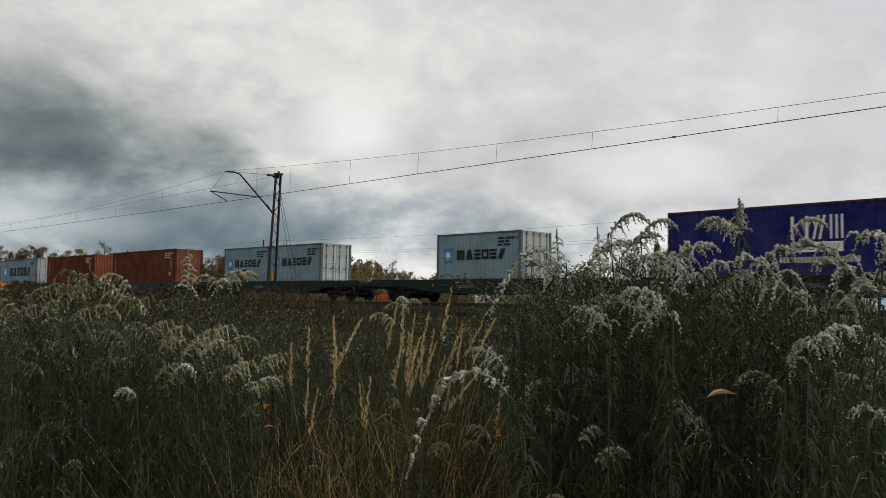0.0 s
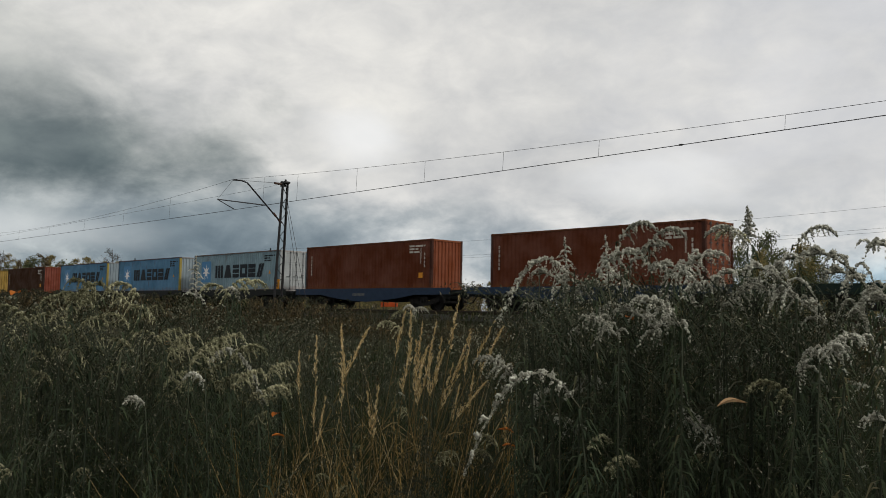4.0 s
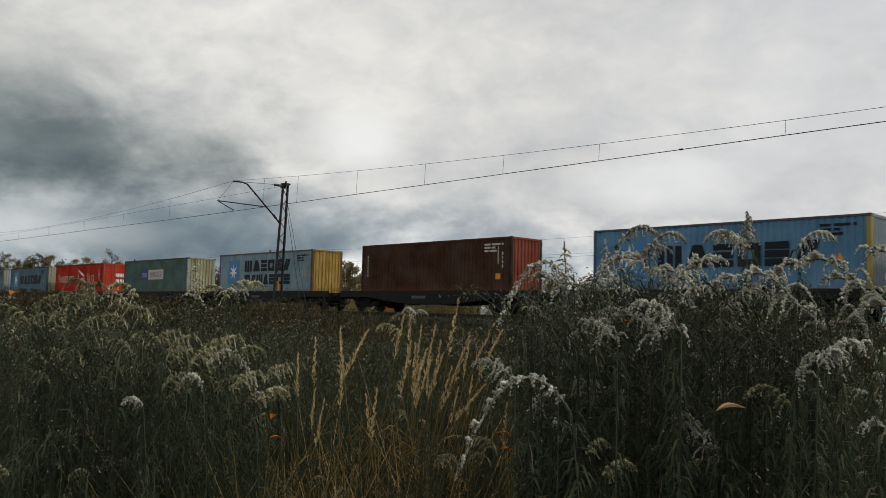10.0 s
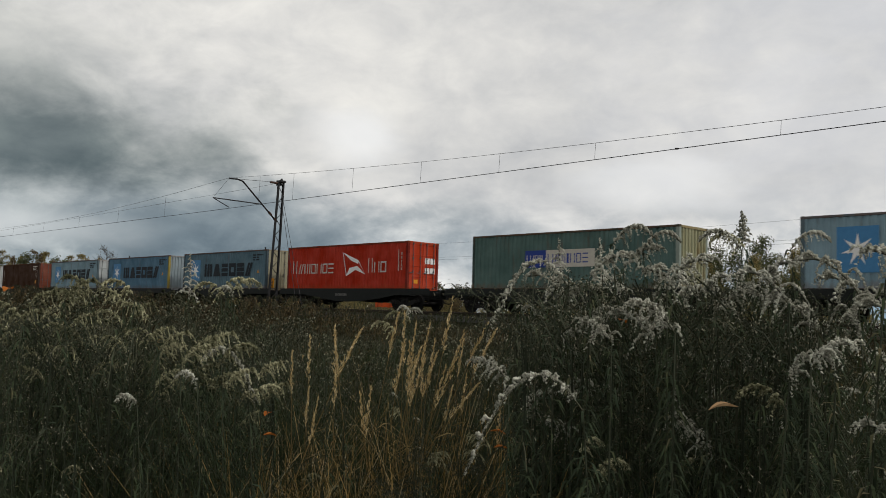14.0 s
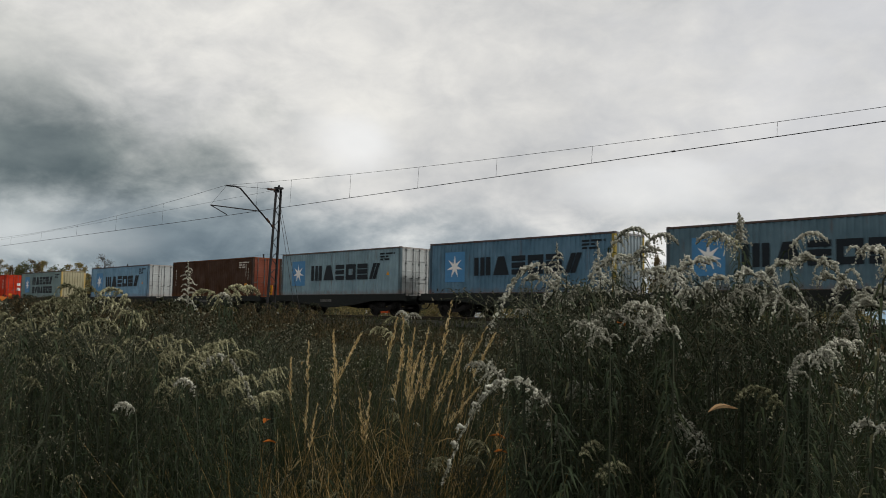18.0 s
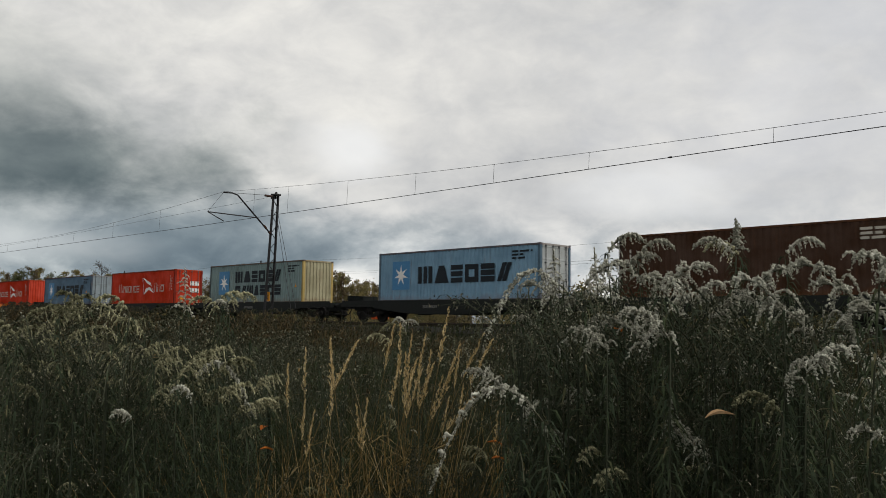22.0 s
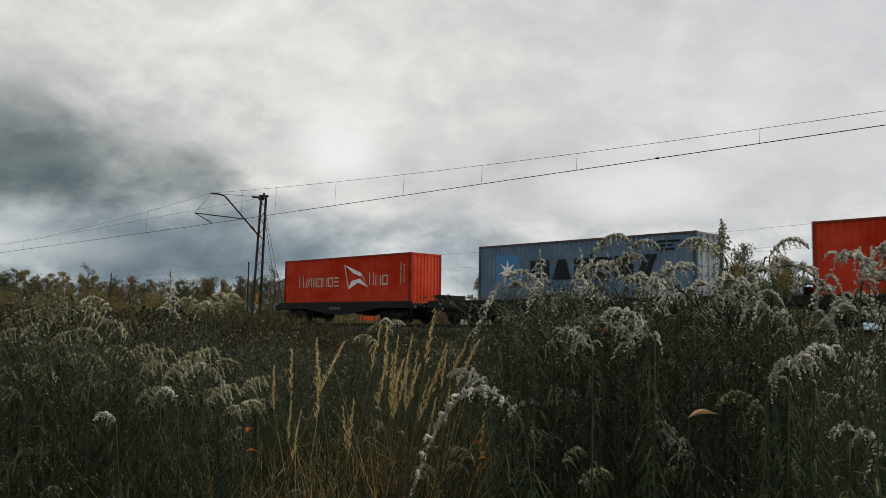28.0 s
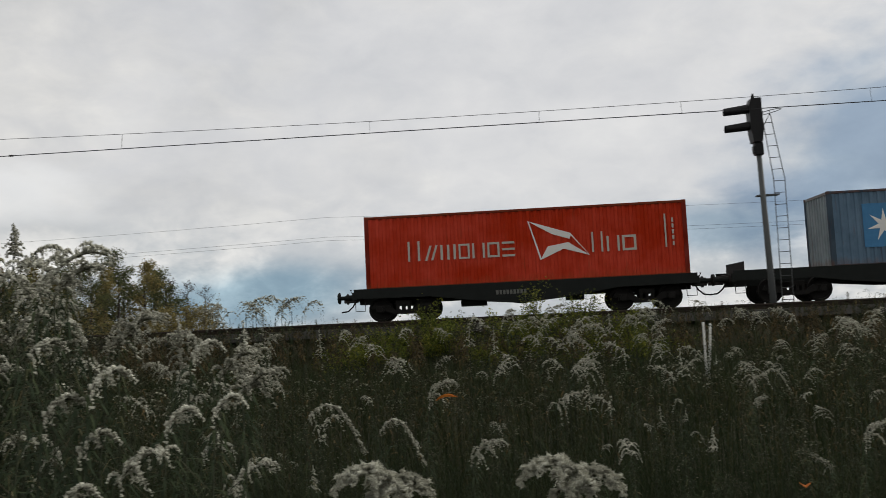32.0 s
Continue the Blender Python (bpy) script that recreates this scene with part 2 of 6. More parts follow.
M["bark"] = plain("dark_bark", (0.055, 0.047, 0.04), 0.9, 0.0, 0.4, 3.0, 0.8)
M["birch"] = plain("birch_bark", (0.36, 0.34, 0.31), 0.8, 0.0, 0.5, 5.0, 0.4)
M["gold_crown"] = leafy("golden_birch_leaf", (0.1, (0.105, 0.092, 0.045)), (0.5, (0.19, 0.16, 0.068)), (0.95, (0.34, 0.27, 0.11)), light=0.5, scale=0.4)
M["rust_crown"] = leafy("rusty_leaf", (0.1, (0.075, 0.062, 0.040)), (0.5, (0.13, 0.10, 0.056)), (0.95, (0.22, 0.165, 0.080)), light=0.5, scale=0.4)
M["green_crown"] = leafy("dull_green_leaf", (0.1, (0.055, 0.066, 0.036)), (0.5, (0.095, 0.108, 0.052)), (0.95, (0.19, 0.19, 0.080)), light=0.5, scale=0.4)
M["bare_crown"] = leafy("grey_twig", (0.1, (0.075, 0.070, 0.066)), (0.9, (0.16, 0.15, 0.14)), light=0.1, scale=0.4)


def ground_material():
    m, n = material("weedy_ground")
    pos = n("ShaderNodeTexCoord").outputs["Object"]
    a, b, c = n.noise(pos, 0.08, 5), n.noise(pos, 1.3, 5, 0.65), n.noise(pos, 14.0, 4, 0.7)
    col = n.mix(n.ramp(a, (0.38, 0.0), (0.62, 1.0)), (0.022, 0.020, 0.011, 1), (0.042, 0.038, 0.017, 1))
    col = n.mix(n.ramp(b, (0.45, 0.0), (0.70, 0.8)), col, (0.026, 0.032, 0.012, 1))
    surface(n, col, 0.95, 0.0, c, 0.9, 0.05)
    return m


M["ground"] = ground_material()


# ---- mesh helpers ----
class Geo:
    """Collects faces for one mesh."""

    def __init__(self):
        self.v, self.f = [], []

    def poly(self, *pts):
        i = len(self.v)
        self.v += [tuple(p) for p in pts]
        self.f.append(tuple(range(i, i + len(pts))))
        return self

    def box(self, x0, x1, y0, y1, z0, z1, bev=0.0):
        i, b = len(self.v), bev
        if b <= 0:
            self.v += [(x, y, z) for z in (z0, z1) for y in (y0, y1) for x in (x0, x1)]
            self.f += [tuple(i + k for k in q) for q in ((0, 2, 3, 1), (4, 5, 7, 6), (0, 1, 5, 4), (2, 6, 7, 3), (0, 4, 6, 2), (1, 3, 7, 5))]
            return self
        # eight-sided outline in plan, chamfered at top and bottom
        def ring(z, k):
            return [(x0 + b + k, y0 + k, z), (x1 - b - k, y0 + k, z), (x1 - k, y0 + b + k, z), (x1 - k, y1 - b - k, z),
                    (x1 - b - k, y1 - k, z), (x0 + b + k, y1 - k, z), (x0 + k, y1 - b - k, z), (x0 + k, y0 + b + k, z)]
        for z, k in ((z0, b * 0.7), (z0 + b, 0), (z1 - b, 0), (z1, b * 0.7)):
            self.v += ring(z, k)
        for r in range(3):
            for k in range(8):
                a, c = i + r * 8 + k, i + r * 8 + (k + 1) % 8
                self.f.append((a, c, c + 8, a + 8))
        self.f += [tuple(i + 7 - k for k in range(8)), tuple(i + 24 + k for k in range(8))]
        return self

    def tube(self, pts, radii, n=6, caps=True):
        pts = [Vector(p) for p in pts]
        if not isinstance(radii, (list, tuple)):
            radii = [radii] * len(pts)
        i = len(self.v)
        side = None
        for k, p in enumerate(pts):
            d = (pts[min(k + 1, len(pts) - 1)] - pts[max(k - 1, 0)]).normalized()
            if side is None:
                side = d.orthogonal().normalized()
            side = (side - d * side.dot(d)).normalized()
            other = d.cross(side)
            for j in range(n):
                a = 2 * math.pi * j / n
                self.v.append(tuple(p + (side * math.cos(a) + other * math.sin(a)) * radii[k]))
        for k in range(len(pts) - 1):
            for j in range(n):
                a, b = i + k * n + j, i + k * n + (j + 1) % n
                self.f.append((a, b, b + n, a + n))
        if caps:
            self.f += [tuple(i + n - 1 - j for j in range(n)), tuple(i + (len(pts) - 1) * n + j for j in range(n))]
        return self

    def prism(self, outline, axis, a, b):
        """An outline of (u, v) pushed along an axis from a to b ('x': u=y v=z, 'y': u=x v=z, 'z': u=x v=y)."""
        put = {"x": lambda u, v, w: (w, u, v), "y": lambda u, v, w: (u, w, v), "z": lambda u, v, w: (u, v, w)}[axis]
        i, n = len(self.v), len(outline)
        self.v += [put(u, v, w) for w in (a, b) for u, v in outline]
        self.f += [(i + k, i + (k + 1) % n, i + n + (k + 1) % n, i + n + k) for k in range(n)]
        self.f += [tuple(i + n - 1 - k for k in range(n)), tuple(i + n + k for k in range(n))]
        return self

    def mesh(self, name, mat, smooth=False):
        me = bpy.data.meshes.new(name)
        me.from_pydata(self.v, [], self.f)
        me.materials.append(mat)
        if smooth:
            me.polygons.foreach_set("use_smooth", [True] * len(me.polygons))
        me.update()
        return me


def np_mesh(name, verts, faces, mat, smooth=False):
    me = bpy.data.meshes.new(name)
    me.from_pydata(verts.tolist() if hasattr(verts, "tolist") else verts, [], faces.tolist() if hasattr(faces, "tolist") else faces)
    me.materials.append(mat)
    if smooth:
        me.polygons.foreach_set("use_smooth", [True] * len(me.polygons))
    return me


def part(name, data, parent=None, mat=None, label="", at=None):
    """Links a Geo's mesh or a shared mesh as one object, under a thing or part; mat paints this object alone."""
    ob = new(name, data)
    if parent is not None:
        ob.parent = parent
    if at is not None:
        ob.matrix_basis = at
    if mat is not None:
        ob.material_slots[0].link = "OBJECT"
        ob.material_slots[0].material = mat
    return tagged(ob, label)


def thing(name, label, category, group="", at=None):
    ob = new(name)
    ob.empty_display_size = 0.2
    if at is not None:
        ob.matrix_basis = at
    return tagged(ob, label, category, group)


def structure(name, data, label="", category=""):
    return tagged(new(name, data), label, category, "", "structure")


MOVERS = []        # (thing, its place along the train, y, z)


# ---- ground, embankment and the two tracks ----
def ground_height(x, y):
    """The field is flat; the railway stands on a low bank; beyond it the land falls again."""
    h = np.interp(y, (-3000, 14, 19.5, 22.2, 26.0, 31.0, 35.6, 40, 60, 3000), (0, 0, 0.25, 1.16, 1.16, 1.16, 1.16, 0.3, 0.0, -0.5))
    return h + 0.05 * np.sin(x * 0.9 + y * 0.5) * np.cos(y * 0.7 - x * 0.3) * (np.abs(y) < 200)


def build_ground():
    xs = np.unique(np.concatenate([np.linspace(-2400, -160, 16), np.linspace(-160, -30, 45), np.linspace(-30, 40, 90), np.linspace(40, 200, 24), np.linspace(200, 2400, 14)]))
    ys = np.unique(np.concatenate([np.linspace(-2400, -20, 10), np.linspace(-20, 14, 35), np.linspace(14, 42, 60), np.linspace(42, 200, 24), np.linspace(200, 2600, 16)]))
    gx, gy = np.meshgrid(xs, ys)
    v = np.stack([gx, gy, ground_height(gx, gy)], -1).reshape(-1, 3)
    w = len(xs)
    i = (np.arange(len(ys) - 1)[:, None] * w + np.arange(w - 1)).reshape(-1)
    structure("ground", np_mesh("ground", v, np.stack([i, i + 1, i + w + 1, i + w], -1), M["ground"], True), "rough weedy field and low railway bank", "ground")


def rail_outline(y):
    z = RAIL
    half = [(0.036, z - 0.012), (0.036, z - 0.04), (0.009, z - 0.052), (0.009, z - 0.14), (0.07, z - 0.152), (0.07, z - 0.172)]
    return [(y + u, v) for u, v in half] + [(y - u, v) for u, v in reversed(half)] + [(y - 0.028, z), (y + 0.028, z)]


def build_track(name, yc):
    bed = Geo().prism([(yc - 2.4, 1.12), (yc + 2.4, 1.12), (yc + 1.55, RAIL - 0.15), (yc - 1.55, RAIL - 0.15)], "x", -420, 240)
    structure(name + "_ballast", bed.mesh("ballast", M["ballast"]), "overgrown dark ballast of a railway track", "track bed")
    for s in (-1, 1):
        structure(name + "_rail", Geo().prism(rail_outline(yc + s * 0.7535), "x", -420, 240).mesh("rail", M["rail"]), "rusty brown steel rail", "rail")


build_ground()
build_track("near_track", NEAR_TRACK)
build_track("far_track", FAR_TRACK)


# ---- containers ----
W = 2.438
SHEETS = {}


def corrugated(length, deep=0.040, pitch=0.278):
    """Outline points (u, depth) of a trapezoid sheet from 0 to length."""
    n = max(3, round(length / pitch))
    p = length / n
    pts = []
    for k in range(n):
        for u, d in ((0.0, 0.0), (0.36, 0.0), (0.48, deep), (0.88, deep)):
            pts.append(((k + u) * p, d))
    pts.append((length, 0.0))
    return pts


def sheet(key, make):
    if key not in SHEETS:
        SHEETS[key] = make()
    return SHEETS[key]


def side_mesh(L, H):
    """The near long side, between the corner posts and rails, in the container's space (x along, near side y = 0)."""
    def make():
        g = Geo()
        pts = [(0.16 + u, 0.018 + d) for u, d in corrugated(L - 0.32)]
        g.prism(pts + [(pts[-1][0], 0.075), (pts[0][0], 0.075)], "z", 0.15, H - 0.09)
        return g.mesh("side_sheet", M["white"])
    return sheet(("side", L, H), make)


def end_mesh(H):
    """An end wall of sheet metal, its outer side at x = 0, facing -x."""
    def make():
        g = Geo()
        pts = [(0.15 + u, 0.02 + d) for u, d in corrugated(W - 0.30, 0.055, 0.27)]
        g.prism([(0.085, pts[-1][0]), (0.085, pts[0][0])][::-1] + [(d, u) for u, d in reversed(pts)], "z", 0.15, H - 0.10)
        return g.mesh("end_sheet", M["white"])
    return sheet(("end", H), make)


def door_mesh(H):
    """One door leaf, 1.05 wide, outer side at x = 0 facing -x, with four shallow ribs."""
    def make():
        g = Geo().box(0.03, 0.08, 0.0, 1.045, 0.17, H - 0.11, 0.012)
        z0, z1 = 0.17, H - 0.11
        for k in range(5):
            z = z0 + 0.06 + k * (z1 - z0 - 0.12) / 4
            g.box(0.008, 0.032, 0.05, 0.995, z - 0.045, z + 0.045, 0.01)
        return g.mesh("door_leaf", M["white"])
    return sheet(("door", H), make)


def bar_mesh(H):
    def make():
        g = Geo().tube([(-0.03, 0, 0.12), (-0.03, 0, H - 0.06)], 0.019, 6)
        for z in (0.2, H * 0.4, H * 0.66, H - 0.16):
            g.box(-0.055, 0.01, -0.045, 0.045, z - 0.03, z + 0.03)
        g.box(-0.06, -0.04, -0.01, 0.30, H * 0.36, H * 0.36 + 0.035)
        return g.mesh("locking_bar", M["galv"])
    return sheet(("bar", H), make)


def casting_mesh():
    def make():
        g = Geo().box(-0.004, 0.174, -0.004, 0.158, 0.0, 0.118, 0.012)
        return g.mesh("corner_casting", M["white"])
    return sheet("casting", make)


def star_mesh(r, points=7):
    """A plain star, standing in the x-z plane."""
    def make():
        g, ring = Geo(), []
        for k in range(2 * points):
            a = math.pi * k / points + math.pi / 2
            q = r if k % 2 == 0 else r * 0.32
            ring.append((q * math.cos(a), q * math.sin(a)))
        for k in range(2 * points):
            (a, b), (c, d) = ring[k], ring[(k + 1) % (2 * points)]
            g.poly((0, -0.012, 0), (a, -0.004, b), (c, -0.004, d))
        return g.mesh("star", M["white"])
    return sheet(("star", r, points), make)


def panel_mesh(w, h, key="panel", t=0.003):
    def make():
        return Geo().box(0, w, -t, 0, 0, h).mesh(key, M["white"])
    return sheet((key, w, h), make)


def block_bars(w, h, s, kind):
    """One abstract block of lettering: the plain bars or wedges that fill a letter's place, as outlines."""
    q, e = min(0.30, s * w / h), s

    def bar(u, v, du, dv, slant=0.0):
        return ((u, v), (u + du, v), (u + du + slant, v + dv), (u + slant, v + dv))
    if w < 0.13:
        return (bar(0, 0, 1, 1),)
    if kind == "posts":
        return tuple(bar(u, 0, e * 0.9, 1) for u in (0, 0.5 - e * 0.45, 1 - e))
    if kind == "pair":
        return tuple(bar(u, 0, e, 1) for u in (0, 1 - e))
    if kind == "tapered":
        return (((0, 0), (1, 0), (0.5 + e * 0.7, 1), (0.5 - e * 0.7, 1)),)
    if kind == "stack":
        return tuple(bar(0, v, 1, q) for v in (0, 0.5 - q / 2, 1 - q))
    if kind == "lean":
        return tuple(bar(u, 0, e, 1, 0.38) for u in (0, 0.62 - e))
    return (bar(0, 0, e, 1), bar(1 - e, 0, e, 1), bar(e, 0, 1 - 2 * e, q), bar(e, 1 - q, 1 - 2 * e, q))


BOLD = ("posts", "tapered", "stack", "hollow", "stack", "lean")
SLIM = ("pair", "lean", "posts", "hollow", "pair", "hollow", "stack")


def word_blocks(parent, mat, x, z, widths, h, gap, y=0.014, first=0):
    """A line of lettering as plain blocks of its size and colour, one a letter."""
    bold = mat is M["ink"]
    for k, w in enumerate(widths):
        kinds = BOLD if bold else SLIM
        for outline in block_bars(w, h, 0.29 if bold else 0.17, kinds[(k + first) % len(kinds)]):
            pts = [(u * w, v * h) for u, v in outline]
            bar = sheet(("lettering_bar", tuple(pts)), lambda: Geo().prism(pts, "y", -0.003, 0).mesh("lettering_bar", M["white"]))
            part("lettering_bar", bar, parent, mat, at=pose(x, y, z))
        x += w + gap


def container(x, L, H, colour, seed, rust=0.25, label="", right="doors", left="sheet", right_tone=None, left_paint=None,
              post_paint=None, end_rust=None, placards=False, decor=(), group="containers on the train"):
    """A dry freight container at x along the train. decor: (kind, ...) of what is painted on its near side."""
    c = thing("shipping_container", label, "shipping container", group)
    body = paint("container_paint", colour, rust, seed)
    # red, rust and maroon ends get a lighter colour that holds their extra light
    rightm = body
    if right_tone:
        rightm = paint("container_end_paint_or_lit_tone", right_tone, 1.0 if end_rust else max(rust, 0.35), seed + 3.3, spots=end_rust or (0.13, 0.055, 0.025))
    leftm = paint("container_end_paint_or_lit_tone", left_paint, max(rust, 0.35), seed + 5.1) if left_paint else body
    # rails, castings and default posts: the body colour darkened to 0.38
    post = paint("container_post_tone", post_paint or tuple(v * 0.38 + 0.004 for v in colour), rust, seed + 8)
    trim = paint("container_trim_dark", tuple(v * 0.38 + 0.004 for v in colour), 0.5, seed + 11)
    part("side_panel", side_mesh(L, H), c, body)
    part("side_panel", side_mesh(L, H), c, body, at=pose(L, W, 0, 0, 0, 180))
    roof = sheet(("roof", L, H), lambda: Geo().prism([(0.03, H - 0.05), (W - 0.03, H - 0.05), (W - 0.03, H - 0.02), (W / 2, H - 0.008), (0.03, H - 0.02)], "x", 0.06, L - 0.06).mesh("roof", M["white"]))
    part("roof_panel", roof, c, body)
    rail_hi = sheet(("hi", L), lambda: Geo().box(0.17, L - 0.17, 0.002, 0.062, -0.10, -0.01, 0.008).mesh("top_rail", M["white"]))
    rail_lo = sheet(("lo", L), lambda: Geo().box(0.17, L - 0.17, 0.0, 0.06, 0.012, 0.165, 0.008).mesh("bottom_rail", M["white"]))
    for turn in (0, 1):
        a = pose(L, W, H, 0, 0, 180) if turn else pose(0, 0, H)
        part("top_rail", rail_hi, c, trim, at=a)
        part("bottom_rail", rail_lo, c, trim, at=pose(L, W, 0, 0, 0, 180) if turn else None)
    floor = sheet(("floor", L), lambda: Geo().box(0.1, L - 0.1, 0.06, W - 0.06, 0.03, 0.16).mesh("floor_panel", M["frame"]))
    part("floor_panel", floor, c)
    posts = sheet(("post", H), lambda: Geo().prism([(0.0, 0.0), (0.165, 0.0), (0.165, 0.05), (0.07, 0.07), (0.05, 0.15), (0.0, 0.15)], "z", 0.11, H - 0.11).mesh("corner_post", M["white"]))
    for px, py, rz, flip in ((0, 0, 0, 0), (L, W, 180, 1)):
        part("corner_post", posts, c, post if px else trim, at=pose(px, py, 0, 0, 0, rz))
    posts2 = sheet(("post2", H), lambda: Geo().prism([(0.0, 0.0), (0.0, -0.15), (0.05, -0.15), (0.07, -0.07), (0.165, -0.05), (0.165, 0.0)], "z", 0.11, H - 0.11).mesh("corner_post", M["white"]))
    part("corner_post", posts2, c, trim, at=pose(0, W, 0))
    part("corner_post", posts2, c, post, at=pose(L, 0, 0, 0, 0, 180))
    for px in (0, 1):
        for py in (0, 1):
            for pz in (0.0, H - 0.118):
                m = pose(L, W, pz, 0, 0, 180) if px and py else pose(L, W, pz, 0, 0, 180) @ pose(0, W - 0.154, 0) if px else pose(0, (W - 0.154) * py, pz)
                part("corner_casting", casting_mesh(), c, trim, at=m)
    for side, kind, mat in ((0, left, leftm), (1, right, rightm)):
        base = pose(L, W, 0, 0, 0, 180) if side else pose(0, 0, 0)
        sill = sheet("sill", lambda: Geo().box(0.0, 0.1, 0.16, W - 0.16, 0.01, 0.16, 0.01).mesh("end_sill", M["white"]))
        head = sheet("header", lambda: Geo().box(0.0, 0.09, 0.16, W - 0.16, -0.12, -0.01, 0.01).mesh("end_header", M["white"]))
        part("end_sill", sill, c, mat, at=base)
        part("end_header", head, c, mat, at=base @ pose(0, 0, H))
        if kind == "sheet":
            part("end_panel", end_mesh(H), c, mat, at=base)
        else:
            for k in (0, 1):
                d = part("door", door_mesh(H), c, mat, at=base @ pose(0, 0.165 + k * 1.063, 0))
                if placards and k == 0:
                    for u, z in ((0.12, 1.62), (0.55, 1.62), (0.12, 1.05), (0.55, 1.05)):
                        part("placard", panel_mesh(0.36, 0.34, "placard"), d, M["white"], at=pose(0, u, z, 0, 0, -90) @ pose(-0.36, 0.003, 0))
                elif placards:
                    part("placard", panel_mesh(0.30, 0.22, "placard"), d, M["yellow"], at=pose(0, 0.4, 0.45, 0, 0, -90) @ pose(-0.30, 0.003, 0))
                for u in (0.24, 0.80):
                    part("locking_bar", bar_mesh(H), d, M["galv"], at=pose(0, u, 0))
    y = 0.014
    for d in decor:
        if d[0] == "line":
            _, x0, z0, h, mat, widths, *first = d
            word_blocks(c, M[mat], x0, z0, widths, h, 0.17 * h, y - 0.005, *first)
        elif d[0] == "star":
            _, x0, z0, w, h = d
            part("emblem_panel", panel_mesh(w, h, "emblem_panel"), c, M["sky_blue"], at=pose(x0, y, z0))
            part("emblem_star", star_mesh(w * 0.42), c, M["white"], at=pose(x0 + w / 2, y - 0.006, z0 + h / 2))
        elif d[0] == "panel":
            _, x0, z0, w, h, mat = d
            part("painted_panel", panel_mesh(w, h, "painted_panel"), c, M[mat], at=pose(x0, y, z0))
        elif d[0] == "marks":
            _, x0, z0, n, mat = d
            for k in range(n):
                part("marking_bar", panel_mesh(0.07, 0.16, "marking_bar"), c, M[mat], at=pose(x0, y, z0 + k * 0.22))
        elif d[0] == "codes":
            _, x0, mat = d
            for k, ws in enumerate(((0.42, 0.62, 0.12), (0.42, 0.24), (0.3, 0.46))):
                u = x0
                for w in ws:
                    part("marking_bar", panel_mesh(w, 0.10, "marking_bar"), c, M[mat], at=pose(u, y, H - 0.42 - 0.17 * k))
                    u += w + 0.09
        elif d[0] == "warning":
            _, x0, z0 = d
            tri = sheet("warning", lambda: Geo().prism([(0, 0), (0.26, 0), (0.13, 0.24)], "y", -0.003, 0).mesh("warning_sign", M["yellow"]))
            part("warning_sign", tri, c, M["yellow"], at=pose(x0, y, z0))
        elif d[0] == "flag":
            _, x0, z0, s = d
            g = sheet(("flag", s), lambda: Geo().poly((0, -0.003, 1.25 * s), (1.35 * s, -0.003, 0.80 * s), (1.30 * s, -0.003, 0.62 * s), (0.75 * s, -0.003, 0.80 * s))
                      .poly((0.35 * s, -0.003, 0), (0.60 * s, -0.003, 0.42 * s), (1.25 * s, -0.003, 0.52 * s), (1.9 * s, -0.003, 0.08 * s), (1.1 * s, -0.003, 0.32 * s))
                      .poly((0, -0.003, 1.25 * s), (0.35 * s, -0.003, 0), (0.39 * s, -0.003, 0.05 * s), (0.05 * s, -0.003, 1.22 * s))
                      .poly((1.33 * s, -0.003, 0.80 * s), (1.9 * s, -0.003, 0.08 * s), (1.86 * s, -0.003, 0.12 * s), (1.31 * s, -0.003, 0.76 * s)).mesh("flag", M["white"]))
            part("emblem_flag", g, c, M["white"], at=pose(x0, y, z0))
    MOVERS.append((c, x, FACE, FLOOR))
    return c


HC, ST = 2.896, 2.591
MK = (1.18, 1.10, 0.90, 0.98, 0.98, 1.02)            # six bold letters


def liner():
    return (("star", 1.21, 0.74, 1.48, 1.62), ("line", 3.40, 1.05, 0.95, "ink", MK), ("codes", 10.35, "ink"), ("warning", 10.95, 1.25))


def liner_two():
    return (("star", 1.34, 0.72, 1.47, 1.70), ("line", 3.66, 1.55, 0.80, "ink", tuple(w * 0.85 for w in MK)),
            ("line", 3.68, 0.62, 0.70, "ink", (0.72, 0.68, 0.80, 0.62, 0.80, 0.80, 0.76), 4), ("codes", 10.35, "ink"), ("warning", 11.2, 1.1))


def liner_small():
    return (("star", 0.52, 1.03, 0.72, 0.80), ("line", 1.55, 1.17, 0.52, "ink", tuple(w * 0.49 for w in MK)), ("codes", 4.5, "ink"))


def south(left=0.0):
    k = 1.0 - 0.12 * left
    return (("line", 1.65 + left, 1.10, 0.76 * k, "cream", (0.46,), 0), ("line", 2.30 + left, 1.10, 0.57 * k, "cream", tuple(w * k for w in (0.50, 0.60, 0.42, 0.48, 0.46, 0.48)), 1),
            ("flag", 6.25 + 0.2 * left, 0.90, 1.20), ("line", 8.62, 1.10, 0.76 * k, "cream", (0.42,), 4), ("line", 9.18, 1.10, 0.58 * k, "cream", (0.48, 0.52), 4),
            ("panel", 11.35, 1.15, 0.06, 1.25, "cream"), ("marks", 11.62, 1.2, 5, "cream"))


def leasing():
    return (("marks", 0.55, 1.0, 6, "cream"), ("panel", 11.25, 1.5, 0.05, 0.9, "cream"), ("marks", 11.55, 1.3, 4, "cream"), ("codes", 10.3, "cream"), ("panel", 11.1, 0.7, 0.35, 0.3, "yellow"))


